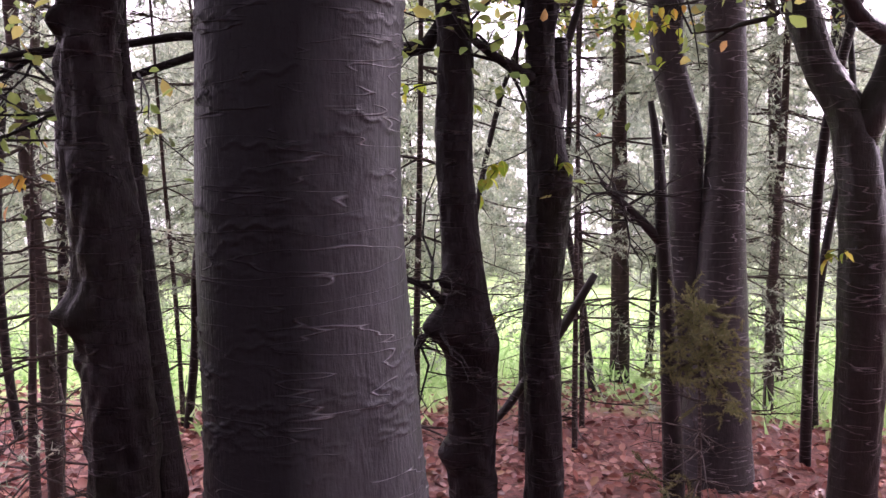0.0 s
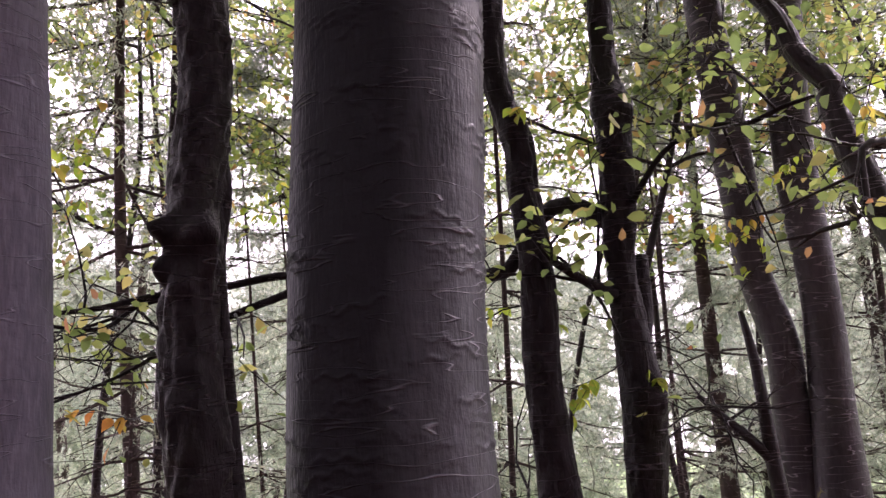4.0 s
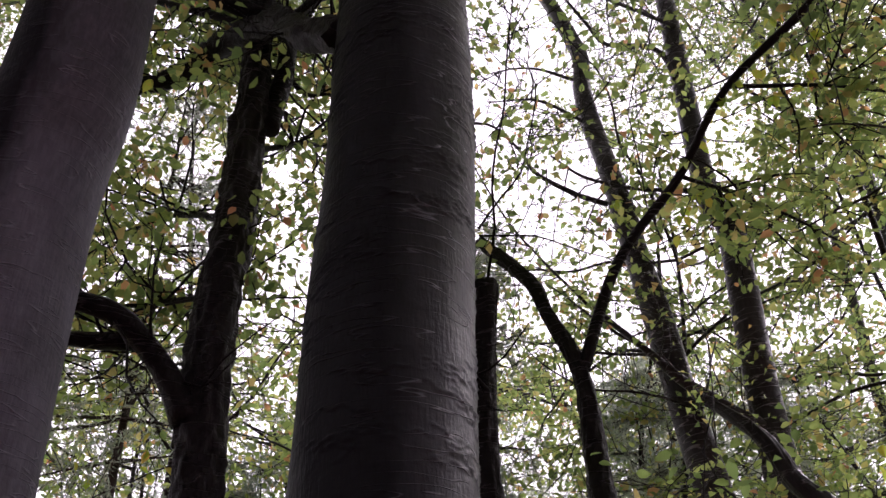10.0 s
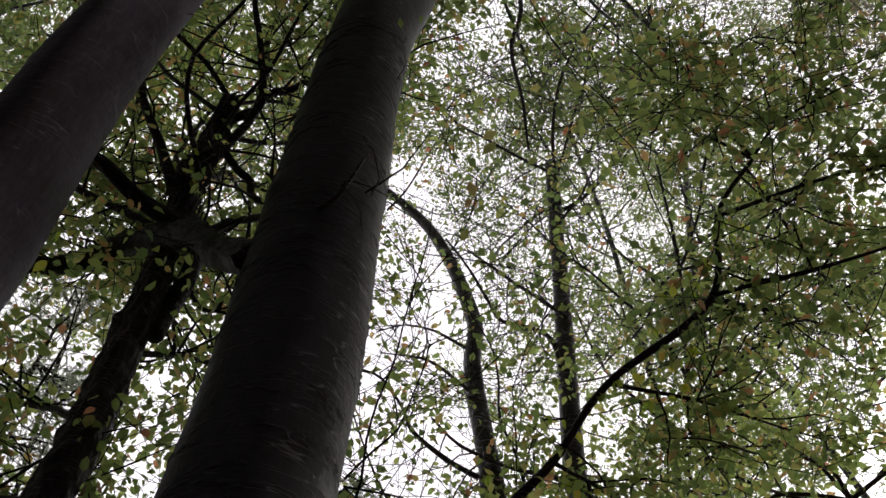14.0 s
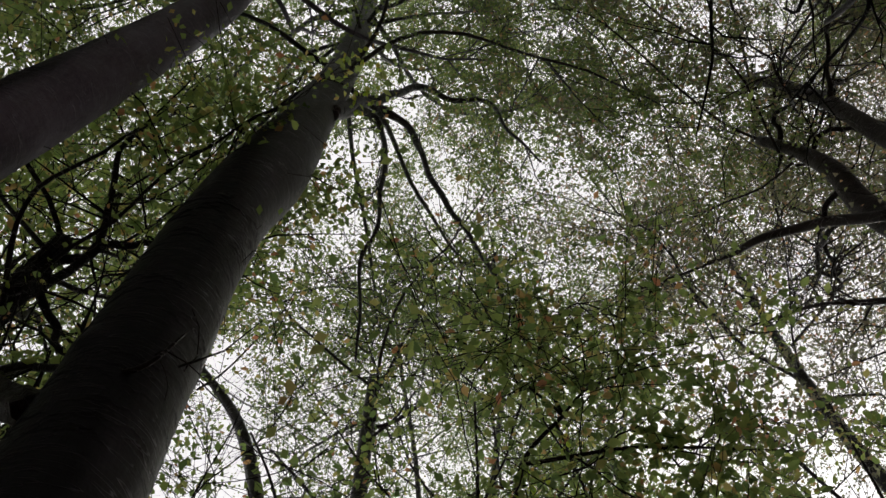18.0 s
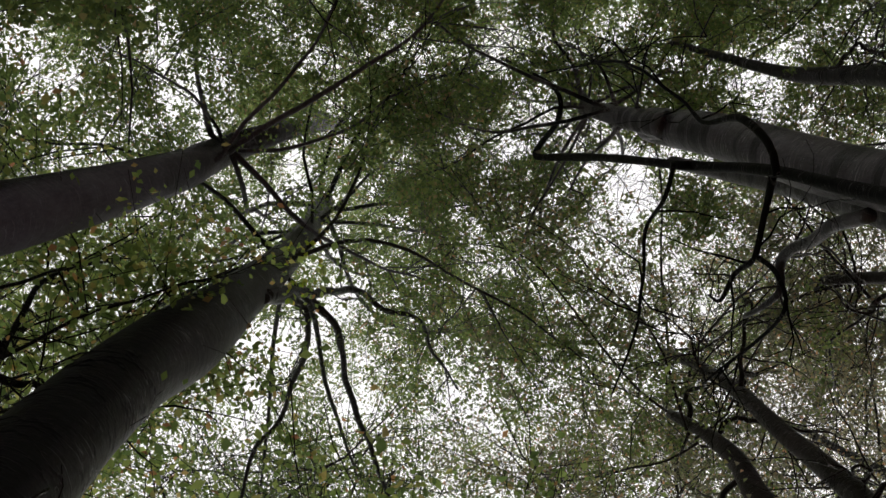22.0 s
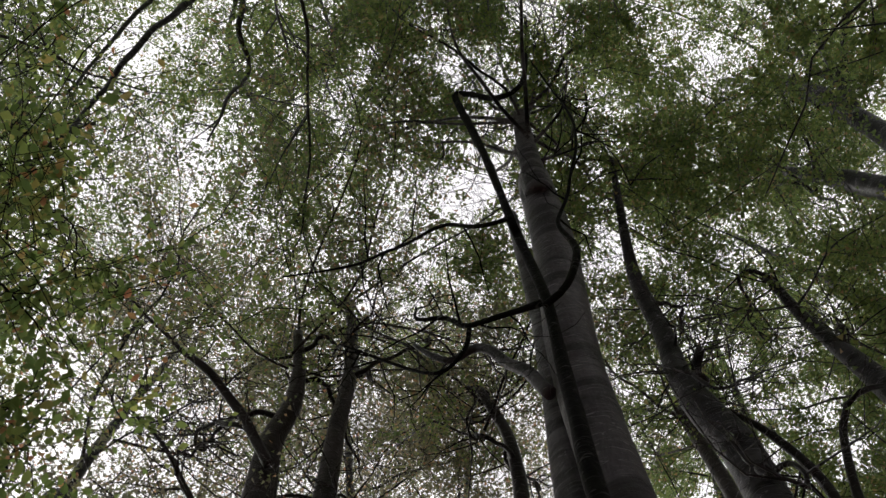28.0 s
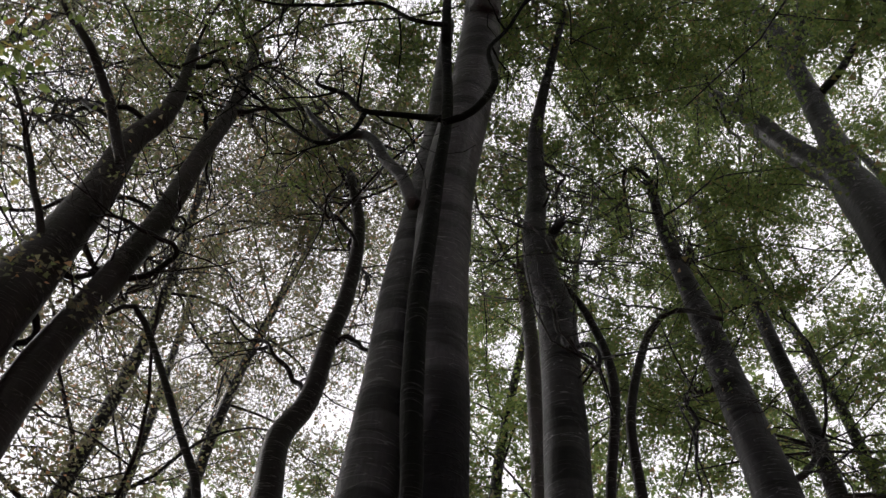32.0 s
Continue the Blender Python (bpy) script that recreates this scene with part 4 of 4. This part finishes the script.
SLIM_SPRAYS_FAR = [[(2.05, 2.12, 5.51, 0.011), (1.95, 2.08, 5.98, 0.009), (2.06, 1.74, 6.19, 0.006), (2.22, 1.54, 5.77, 0.004)],
             [(2.05, 2.12, 5.51, 0.011), (1.79, 2.22, 6.12, 0.008), (1.62, 2.16, 6.68, 0.004)],
             [(2.05, 2.12, 5.51, 0.01), (2.16, 1.93, 5.61, 0.008), (2.3, 1.6, 5.4, 0.004)]]
for rows in SLIM_SPRAYS + SLIM_SPRAYS_FAR:
    bough(slim_tree, rows, BARK_KNOB, np.random.default_rng(int(rows[0][0] * 100 + rows[1][0] * 10)), 950, LEAF, 13, 0.7)
beech(FORK_R, "twin-stemmed wet grey beech at the wood's edge", 16, BARK_EDGE, size=0.05, leaves=14000, limbs=6, reach=3.0, extra=[FORK_L], twin=True, leaf_mat=LEAF_HIGH, bough_leaf=LEAF, boughs=[FORK_LIMB, *EDGE_LIMBS, *EDGE_LIMBS_HIGH], bough_leaves=110, bough_twigs=9, rise=0.5)
beech(DARK_POLE, "thin dark pole-like beech with a bare crooked arm", 28, leaves=0, boughs=[POLE_ARM], bough_twigs=12)
beech(BENT, "bent dark beech with a forked top", 17, leaves=2500, limbs=3, reach=1.6, extra=[BENT_LIMB], boughs=[BENT_BOUGH], bough_leaves=90, leaf_mat=LEAF, stem_kw=dict(sides=40, step=0.03, relief=gnarl(10, 0.004, wrinkles(10, 80, 0.0, 3.8, 0.003, 4))))
beech(COLUMN, "tall straight beech with banded grey bark", 18, BARK_COLUMN, cut=-0.2, bare=0.5, leaves=170000, limbs=11, reach=3.6, extra=[SIDE_STEM], rooted=True, boughs=[COLUMN_LIMB, *COLUMN_TOP], rise=0.7,
      stem_kw=dict(sides=72, step=0.035, lumps=0.02, relief=wrinkles(31, 200, 3.0, 11.0, 0.005, 4)))
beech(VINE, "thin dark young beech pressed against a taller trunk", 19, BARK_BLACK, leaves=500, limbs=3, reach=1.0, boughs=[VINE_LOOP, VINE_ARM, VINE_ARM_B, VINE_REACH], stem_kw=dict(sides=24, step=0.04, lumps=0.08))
crook_tree = beech(CROOK, "crooked grey beech with a kinked stem", 20, BARK_FAR, leaves=56000, limbs=7, reach=3.0, boughs=[CROOK_STUB], rise=0.6)
beech(CROOK_BACK, "slender pale beech behind a crooked one", 29, BARK_ASH, leaves=4000, limbs=5, reach=2.6, rise=0.6)
slant_tree = beech(SLANT, "slanting slender grey beech", 21, BARK_FAR, leaves=40000, limbs=6, reach=3.0, rise=0.6)
bow_tree = beech(BOW, "bowed slender dark beech", 22, leaves=78000, limbs=7, reach=3.5, leaf_mat=LEAF_BROWN, rise=0.9)
lean_a_tree = beech(LEAN_A, "leaning dark beech with bare twiggy limbs", 23, BARK_LEAN, leaves=46000, limbs=6, reach=3.4, leaf_mat=LEAF_BROWN, size=0.046, subs=10, twigs=9, bough_twigs=14, boughs=[LEAN_LIMB, LEAN_LIMB_B])
lean_b_tree = beech(LEAN_B, "leaning thin dark beech", 24, BARK_LEAN, leaves=105000, limbs=6, reach=3.6, size=0.046, subs=9, twigs=8, leaf_mat=LEAF_HIGH)
beech(HIGH_FORK, "forked grey beech spreading high", 25, BARK_FAR, cut=-0.5, leaves=140000, limbs=6, reach=3.4, extra=[HIGH_FORK_B], boughs=HIGH_LIMBS, twin=True, rise=0.6)
beech(TANGLE_A, "thin crooked dark beech sapling", 33, leaves=400, limbs=3, reach=0.9)
beech(TANGLE_B, "thin forking dark beech sapling", 34, leaves=400, limbs=3, reach=0.9)
beech(NEAR_DEAD, "bare dead crooked sapling", 35, leaves=0)


crooked(knob_tree, KNOB, BARK_KNOB, 66, 3, 5.2, 6.1, 1.8, 0.035)
crooked(lean_a_tree, LEAN_A, BARK, 61, 8, 5.3, 9.2, 2.6)
crooked(lean_b_tree, LEAN_B, BARK, 62, 6, 5.6, 10.5, 2.2)
crooked(bow_tree, BOW, BARK, 63, 5, 6.0, 9.5, 2.0)
crooked(crook_tree, CROOK, BARK_FAR, 64, 4, 5.0, 9.0, 1.8)
crooked(slant_tree, SLANT, BARK_FAR, 65, 4, 5.2, 8.8, 2.0)


# ---- the wood all round: four grown beeches, repeated
def wood_beech(seed, tall, leaves, leaf_mat, girth=1.0, levels=(5, 7, 8, 10), size=0.048, subs=5, twigs=4):
    rng = np.random.default_rng(seed)
    rows = branch_line(rng, (0, 0, 0.0), (rng.normal() * 0.06, rng.normal() * 0.06, 1), tall, 0.15, 0.05, 0.03, 0.3, 10)
    tree = thing("beech_tree", (0, 0, 0), "tall grey forest beech with a spreading leafy crown", "tree", "beech trees of the wood")
    rows[:, 3] *= girth
    v, f = tube_arrays(spline(rows, 0.3), 12, 0.03, seed)
    part("trunk", mesh_of("trunk", v, f, BARK_FAR), tree)
    rows[:, 3] /= girth
    crown(tree, rng, [rows[k] for k in levels], 4, 3.4, leaf_mat, BARK_FAR, leaves, size=size, subs=subs, twigs=twigs, rise=0.25, scatter=0.11, thick=0.45, small=True, plain=True)
    return tree


# the fifth, leafed low, is added to block skylight and stands mostly unseen
WOOD = [wood_beech(51, 13.0, 225000, LEAF_HIGH), wood_beech(52, 14.5, 225000, LEAF_HIGH), wood_beech(53, 12.5, 225000, LEAF_HIGH), wood_beech(54, 13.5, 160000, LEAF_BROWN, 0.8, (4, 5, 7, 8, 10), 0.046, 7, 6),
        wood_beech(56, 13.0, 15000, LEAF_HIGH, 1.0, (1, 2, 3, 5, 7, 9, 10), 0.16, 3, 2)]
EDGE = wood_beech(55, 15.0, 110000, LEAF_HIGH, 0.5, (6, 7, 8, 9, 10), 0.042)
for k, (x, y) in enumerate([(2.75, 5.7), (4.9, 4.6), (6.4, 6.8), (-4.4, 5.6), (3.9, 7.6)]):
    spot = pose(x, y, float(height(np.array(x), np.array(y))) - 0.15, 0, 0, 67 * k)
    if k:
        copy_thing(EDGE, spot)
    else:
        EDGE.matrix_basis = spot
grid = np.random.default_rng(77)
for k, (x, y) in enumerate([(6.0, 2.4), (7.2, -0.4), (9.6, -0.9)]):
    copy_thing(WOOD[3], pose(x, y, float(height(np.array(x), np.array(y))) - 0.15, 0, 0, 25 + 83 * k))
# some are out of view, added only to shade the stems, as at (-3.2, -0.7)
for k, (x, y) in enumerate([(-4.3, 1.4), (-3.7, -2.7), (-0.6, -4.7), (-6.3, 3.6), (-4.4, 3.3), (-3.2, -0.7), (1.2, -7.0), (7.0, -5.8)]):
    copy_thing(WOOD[k % 3], pose(x, y, float(height(np.array(x), np.array(y))) - 0.15, 0, 0, 40 + 71 * k))
used = [False] * 5
for gx in np.arange(-24, 25, 4.6):
    for gy in np.arange(-24, 8, 4.6):
        x, y = gx + grid.uniform(-1.3, 1.3), gy + grid.uniform(-1.3, 1.3)
        turn, k = grid.uniform(0, 360), sum(used[:3]) if sum(used[:3]) < 3 else int(grid.integers(3))
        if math.hypot(x, y) < 6.3 or y > 7.0 or (y > 2.5 and abs(x) < 6.0) or (x > 9 and -4 < y < 7):
            continue
        if x > 5.5 and -5 < y < 6:
            k = 3
        # light-blocking trees, mostly unseen: far off, or to the left and behind
        if math.hypot(x, y) > 12.5 or (x < -3 and y < 0):
            k = 4
        place = pose(x, y, float(height(np.array(x), np.array(y))) - 0.15, 0, 0, turn)
        if used[k]:
            copy_thing(WOOD[k], place)
        else:
            WOOD[k].matrix_basis = place
            used[k] = True


assert all(used)


# ---- leafy young beeches under the tall ones
def young_beech(x, y, seed, tall, leaves):
    rng = np.random.default_rng(seed)
    g = float(height(np.array(x), np.array(y)))
    rows = branch_line(rng, (x, y, g - 0.1), (rng.normal() * 0.08, rng.normal() * 0.08, 1), tall, 0.035, 0.09, 0.05, 0.3, 8)
    tree = thing("young_beech", (0, 0, 0), "thin young beech with layered yellow-green autumn leaves", "tree", "young beeches under the wood")
    v, f = tube_arrays(spline(rows, 0.15), 10, 0.05, seed)
    part("trunk", mesh_of("trunk", v, f, BARK), tree)
    count = 9
    for k in range(count):
        z = 2.3 + (tall - 2.5) * (k + rng.uniform(0, 0.8)) / count - g * 0.6
        i = min(len(rows) - 2, max(1, int(len(rows) * (z - g) / tall)))
        a = rng.uniform(0, 6.28)
        ln = branch_line(rng, rows[i][:3], (math.cos(a), math.sin(a), 0.35), rng.uniform(1.3, 2.3), 0.014, 0.16, -0.02, 0.3, 8)
        bough(tree, ln, BARK, rng, leaves // count, LEAF, 9, 0.8, 0.06, side_r=0.006)
    return tree


for k, (x, y, tall) in enumerate([(-2.9, 5.6, 6.5), (0.75, 6.0, 6.0), (2.7, 6.0, 6.5), (3.7, 4.4, 6.0), (-3.7, 4.3, 6.0), (0.2, 8.0, 7.5), (3.0, 5.3, 7.5), (2.0, 8.2, 7.0), (4.8, 6.6, 6.5), (-2.35, 4.9, 8.5), (0.5, 5.3, 6.6), (2.2, 5.0, 8.5), (1.3, 7.2, 6.8), (-1.9, 6.0, 5.6), (-1.2, 6.8, 6.2), (5.4, 3.6, 7.6)]):
    young_beech(x, y, 100 + k, tall, 5600)


# ---- spruces
def needles_mesh(name, lines, per, size, material, rng):
    """Needles set round thin twigs."""
    base, way = [], []
    for ln in lines:
        k = rng.integers(0, len(ln) - 1, per)
        u = rng.uniform(0, 1, per)[:, None]
        base.append(ln[k, :3] * (1 - u) + ln[k + 1, :3] * u)
        d = ln[k + 1, :3] - ln[k, :3]
        d /= np.linalg.norm(d, axis=1)[:, None] + 1e-9
        way.append(d * 0.6 + rng.normal(size=(per, 3)) * 0.55)
    b, w = np.vstack(base), np.vstack(way)
    w /= np.linalg.norm(w, axis=1)[:, None]
    side = np.cross(w, rng.normal(size=w.shape))
    side /= np.linalg.norm(side, axis=1)[:, None]
    s = size * rng.uniform(0.7, 1.2, len(b))[:, None]
    v = np.stack([b - side * size * 0.11, b + side * size * 0.11, b + w * s], 1).reshape(-1, 3)
    me = bpy.data.meshes.new(name)
    n = len(b)
    me.vertices.add(3 * n)
    me.vertices.foreach_set("co", v.astype(np.float32).ravel())
    me.loops.add(3 * n)
    me.loops.foreach_set("vertex_index", np.arange(3 * n, dtype=np.int32))
    me.polygons.add(n)
    me.polygons.foreach_set("loop_start", np.arange(0, 3 * n, 3, dtype=np.int32))
    me.update(calc_edges=True)
    me.materials.append(material)
    return me


def spruce(seed, tall, r, green_from, per=26, reach=1.7, whorl=0.33, label="slender spruce with dead lower branches and drooping green boughs", size=0.03, green_mat=None):
    rng = np.random.default_rng(seed)
    tree = thing("spruce_tree", (0, 0, 0), label, "tree", "spruces at the wood's edge")
    rows = branch_line(rng, (0, 0, 0), (0, 0, 1), tall, r, 0.015, 0.05, 0.15, 10)
    v, f = tube_arrays(spline(rows, 0.15), 12, 0.03, seed)
    part("trunk", mesh_of("trunk", v, f, BARK_SPRUCE), tree)
    dead, live, green = [], [], []
    z = 0.3
    while z < tall * 0.97:
        for _ in range(rng.integers(3, 6)):
            a = rng.uniform(0, 6.28)
            i = int(z / tall * 10)
            p = rows[i, :3] + (rows[min(i + 1, 10), :3] - rows[i, :3]) * (z / tall * 10 - i)
            ln = branch_line(rng, p, (math.cos(a), math.sin(a), rng.uniform(-0.5, 0.15)), reach * rng.uniform(0.5, 1.1) * (1.05 - 0.85 * z / tall), 0.012 if z > green_from else 0.007, 0.09, 0.015, 0.2, 7)
            subs = spread(rng, ln, 9, reach * 0.3, 0.003, 0.15, -0.16, 0.6, 0.15, 3)
            if z > green_from or rng.uniform() < 0.12:
                live.append(ln)
                for s in subs:
                    s[:, 3] = np.maximum(s[:, 3], 0.0018)
                dead += subs
                green += subs + [ln] + [t for s in subs for t in spread(rng, s, 2, reach * 0.15, 0.003, 0.12, -0.15, 0.5, 0.2, 2)]
            else:
                live.append(ln)
                for s in subs[:5]:
                    s[:, 3] = np.maximum(s[:, 3], 0.0018)
                dead += subs[:5]
        z += whorl * rng.uniform(0.7, 1.3)
    part("brushwood", tubes_mesh("brushwood", live, 4, BARK_SPRUCE), tree, kind="stuff")
    part("twigwork", tubes_mesh("twigwork", dead, 3, BARK_SPRUCE), tree, kind="stuff")
    if green:
        part("needles", needles_mesh("needles", green, per, size, green_mat or NEEDLE, rng), tree, kind="stuff")
    return tree


def stand(tree, x, y, turn=0.0):
    return pose(x, y, float(height(np.array(x), np.array(y))) - 0.08, 0, 0, turn)


pole = spruce(61, 6.5, 0.045, 2.3, per=14, reach=1.3, size=0.045)
pole.matrix_basis = stand(pole, -1.99, 4.15)
tall_spruce = spruce(62, 6.5, 0.1, 0.7, per=34, reach=2.0, size=0.06)
tall_spruce.matrix_basis = stand(tall_spruce, 1.67, 7.9)
for x, y, turn in [(-4.6, 9.5, 100), (3.3, 8.3, 220), (5.2, 8.0, 300), (0.3, 9.2, 250), (-3.2, 11.5, 40), (3.9, 12.5, 10), (6.8, 11.5, 190), (-6.8, 12.0, 330)]:
    copy_thing(tall_spruce, stand(tall_spruce, x, y, turn))
for x, y, turn in [(2.75, 7.0, 130), (-2.9, 6.9, 250)]:
    copy_thing(pole, stand(pole, x, y, turn))
thin = spruce(65, 5.0, 0.02, 3.4, per=30, reach=0.7, label="thin bare spruce pole with dead side twigs")
thin.matrix_basis = stand(thin, -1.95, 6.1)
for x, y, turn in [(-1.75, 6.3, 80), (-0.14, 4.0, 160), (0.85, 5.4, 240), (0.98, 5.9, 300), (2.0, 5.6, 30)]:
    copy_thing(thin, stand(thin, x, y, turn))
far_spruce = spruce(66, 8.5, 0.13, 0.5, per=12, reach=2.6, whorl=0.45, label="distant spruce at the meadow's far edge", size=0.22)
far_spruce.matrix_basis = stand(far_spruce, -13.5, 25.0)
ring = np.random.default_rng(8)
for k in range(24):
    x = -20 + 1.75 * k + ring.uniform(-0.6, 0.6)
    copy_thing(far_spruce, stand(far_spruce, x, 27.0 + ring.uniform(-3.5, 5.0), ring.uniform(0, 360)))
snag = spruce(63, 1.95, 0.028, 9.0, reach=1.0, whorl=0.16, label="dead young spruce pole with bare side twigs")
snag.matrix_basis = stand(snag, -1.81, 3.57)
sapling = spruce(64, 1.3, 0.014, 0.85, per=70, reach=0.5, whorl=0.12, label="small spruce sapling with olive needles and bare lower twigs", size=0.018, green_mat=NEEDLE_OLIVE)
sapling.matrix_basis = stand(sapling, 1.27, 4.08)


# ---- fallen wood, leaves and grass
def fallen_branch(rows, label):
    ob = thing("fallen_branch", (0, 0, 0), label, "branch")
    line = spline(rows, 0.06)
    v, f = tube_arrays(line, 9, 0.08, 3)
    part("limb", mesh_of("limb", v, f, BARK), ob)


fallen_branch([SNAG[0][:2] + (-0.3, 0.012), *SNAG], "broken dead branch propped against a trunk")

rng = np.random.default_rng(5)
n = 16000
px, py = rng.uniform(-5, 5, n), 2.2 + 6.5 * rng.uniform(0, 1, n) ** 1.2
keep = py < 6.6 - 0.05 * px + 0.8 * np.sin(px * 1.3) + rng.normal(size=n) * 0.4
px, py = px[keep], py[keep]
tagged(new("leaf_litter", leaves_mesh("leaf_litter", np.stack([px, py, height(px, py) + rng.uniform(0.005, 0.04, len(px))], -1), 0.075, LITTER, rng, 0.7, True)),
       "rust-red and brown fallen beech leaves covering the ground", "leaf litter", kind="stuff")
n = 26000
px, py = rng.uniform(-9, 9, n), 5.6 + 12.5 * rng.uniform(0, 1, n) ** 1.5
keep = py > 6.6 - 0.05 * px + 0.8 * np.sin(px * 1.3) + rng.normal(size=n) * 0.4
px, py = px[keep], py[keep]
ln = np.stack([np.stack([px, py, height(px, py) - 0.01], -1), np.stack([px, py, height(px, py) + 0.12], -1)], 1)
blades = needles_mesh("meadow_grass", [np.c_[q, [0.01, 0.01]] for q in ln], 1, 0.16, GRASS, rng)
tagged(new("meadow_grass", blades), "fresh bright green meadow grass", "grass", kind="stuff")


# ---- single leaves on the nearest sprigs
def one_leaf(name, length, material, sag):
    """An oval pointed leaf, folded along its midrib and drooping."""
    bm = bmesh.new()
    rows = []
    for k, w in enumerate((0.02, 0.5, 0.72, 0.8, 0.62, 0.3, 0.0)):
        u = k / 6
        half, z = w * length * 0.4, -sag * length * u * u
        rows.append([bm.verts.new((u * length, s * half, z + abs(s) * half * 0.28)) for s in (-1, 0, 1)])
    for a, c in zip(rows, rows[1:]):
        bm.faces.new((a[0], a[1], c[1], c[0]))
        bm.faces.new((a[1], a[2], c[2], c[1]))
    me = bpy.data.meshes.new(name)
    bm.to_mesh(me)
    bm.free()
    me.materials.append(material)
    me.shade_smooth()
    return me


def sprig_leaf(name, stops):
    m, t, out = mat(name)
    rnd = t.nodes.new("ShaderNodeObjectInfo").outputs["Random"]
    co = t.nodes.new("ShaderNodeTexCoord").outputs["Object"]
    col = ramp(t, rnd, stops)
    col = mix_rgb(t, ramp(t, noise_of(t, co, 60.0, (1, 1, 1), 4), [(0.5, (0.0,) * 3), (0.75, (0.6,) * 3)]), col, (0.2, 0.1, 0.03))
    p = node(t, "ShaderNodeBsdfPrincipled", Roughness=0.35)
    t.links.new(col, p.inputs["Base Color"])
    tr = node(t, "ShaderNodeBsdfTranslucent")
    t.links.new(mix_rgb(t, 1.0, col, (4.2, 4.5, 3.8), 'MULTIPLY'), tr.inputs["Color"])
    mx = node(t, "ShaderNodeMixShader", Fac=0.7)
    t.links.new(p.outputs[0], mx.inputs[1])
    t.links.new(tr.outputs[0], mx.inputs[2])
    t.links.new(mx.outputs[0], out.inputs[0])
    return m


SPRIG_GREEN = sprig_leaf("lime_beech_leaf", [(0.0, (0.078, 0.117, 0.016)), (0.6, (0.13, 0.156, 0.024)), (0.9, (0.175, 0.143, 0.03)), (1.0, (0.17, 0.08, 0.03))])
SPRIG_GOLD = sprig_leaf("golden_beech_leaf", [(0.0, (0.145, 0.13, 0.024)), (0.6, (0.18, 0.13, 0.024)), (1.0, (0.18, 0.065, 0.022))])
SHAPES = {m: [one_leaf("leaf", s, m, g) for s, g in ((0.055, 0.2), (0.046, 0.5), (0.062, 0.35))] for m in (SPRIG_GREEN, SPRIG_GOLD)}


def sprig(x, y, z, seed, count, reach, material, label):
    """A thin drooping twig that carries single leaves."""
    rng = np.random.default_rng(seed)
    ob = thing("leafy_sprig", (0, 0, 0), label, "sprig", "leafy beech sprigs")
    a = rng.uniform(0, 6.28)
    lines = [branch_line(rng, (x - math.cos(a) * reach / 2, y - math.sin(a) * reach / 2, z + 0.12), (math.cos(a), math.sin(a), -0.12), reach, 0.005, 0.13, -0.03, 0.3, 8)]
    lines += spread(rng, lines[0], 4, reach * 0.5, 0.003, 0.15, -0.05, 0.6, 0.1)
    twig = part("twig", tubes_mesh("twig", lines, 5, BARK), ob)
    for k in range(count):
        ln = lines[rng.integers(len(lines))]
        p = ln[rng.integers(1, len(ln))][:3]
        leaf_ob = part("leaf", SHAPES[material][k % 3], twig)
        leaf_ob.matrix_basis = pose(*p, rng.uniform(-40, 40), rng.uniform(10, 75), rng.uniform(0, 360))
    return ob


SPRIGS = [
    (0.32, 3.23, 1.46, 20, 0.5, 0), (0.24, 3.59, 0.76, 14, 0.35, 0), (-1.41, 2.87, 1.36, 12, 0.35, 1), (1.17, 4.45, 2.09, 16, 0.5, 0), (1.12, 4.36, 2.15, 16, 0.5, 1),
    (1.39, 4.28, 2.43, 18, 0.5, 0), (-2.08, 3.65, 2.68, 24, 0.6, 0), (-1.35, 4.29, 2.37, 24, 0.6, 0), (0.03, 3.2, 2.45, 7, 0.25, 0), (-1.62, 2.87, 2.26, 12, 0.4, 0),
    (-1.72, 3.61, 3.07, 26, 0.7, 0), (1.3, 3.14, 2.32, 16, 0.5, 0), (-0.16, 3.8, 1.73, 20, 0.5, 0), (1.65, 3.42, 1.0, 8, 0.3, 0), (-1.36, 2.22, 4.16, 20, 0.6, 0)]
SPRIGS_HIGH = [
    (-1.35, 2.15, 4.0, 20, 0.5, 0), (0.12, 1.3, 7.5, 26, 0.6, 0), (0.35, 1.35, 7.9, 26, 0.6, 0), (1.28, 2.93, 4.2, 28, 0.7, 0),
    (1.74, 2.44, 4.7, 28, 0.7, 0), (1.5, 2.7, 4.45, 24, 0.7, 0), (0.95, 3.1, 4.0, 24, 0.7, 0), (2.05, 2.15, 5.4, 24, 0.6, 0), (-0.95, 2.5, 5.2, 20, 0.6, 0)]
GREEN_WORDS, GOLD_WORDS = "thin beech twig with drooping yellow-green leaves", "thin beech twig with golden and rust leaves"
for k, (x, y, z, count, reach, gold) in enumerate(SPRIGS + SPRIGS_HIGH):
    sprig(x, y, z, 300 + k, count, reach, SPRIG_GOLD if gold else SPRIG_GREEN, GOLD_WORDS if gold else GREEN_WORDS)
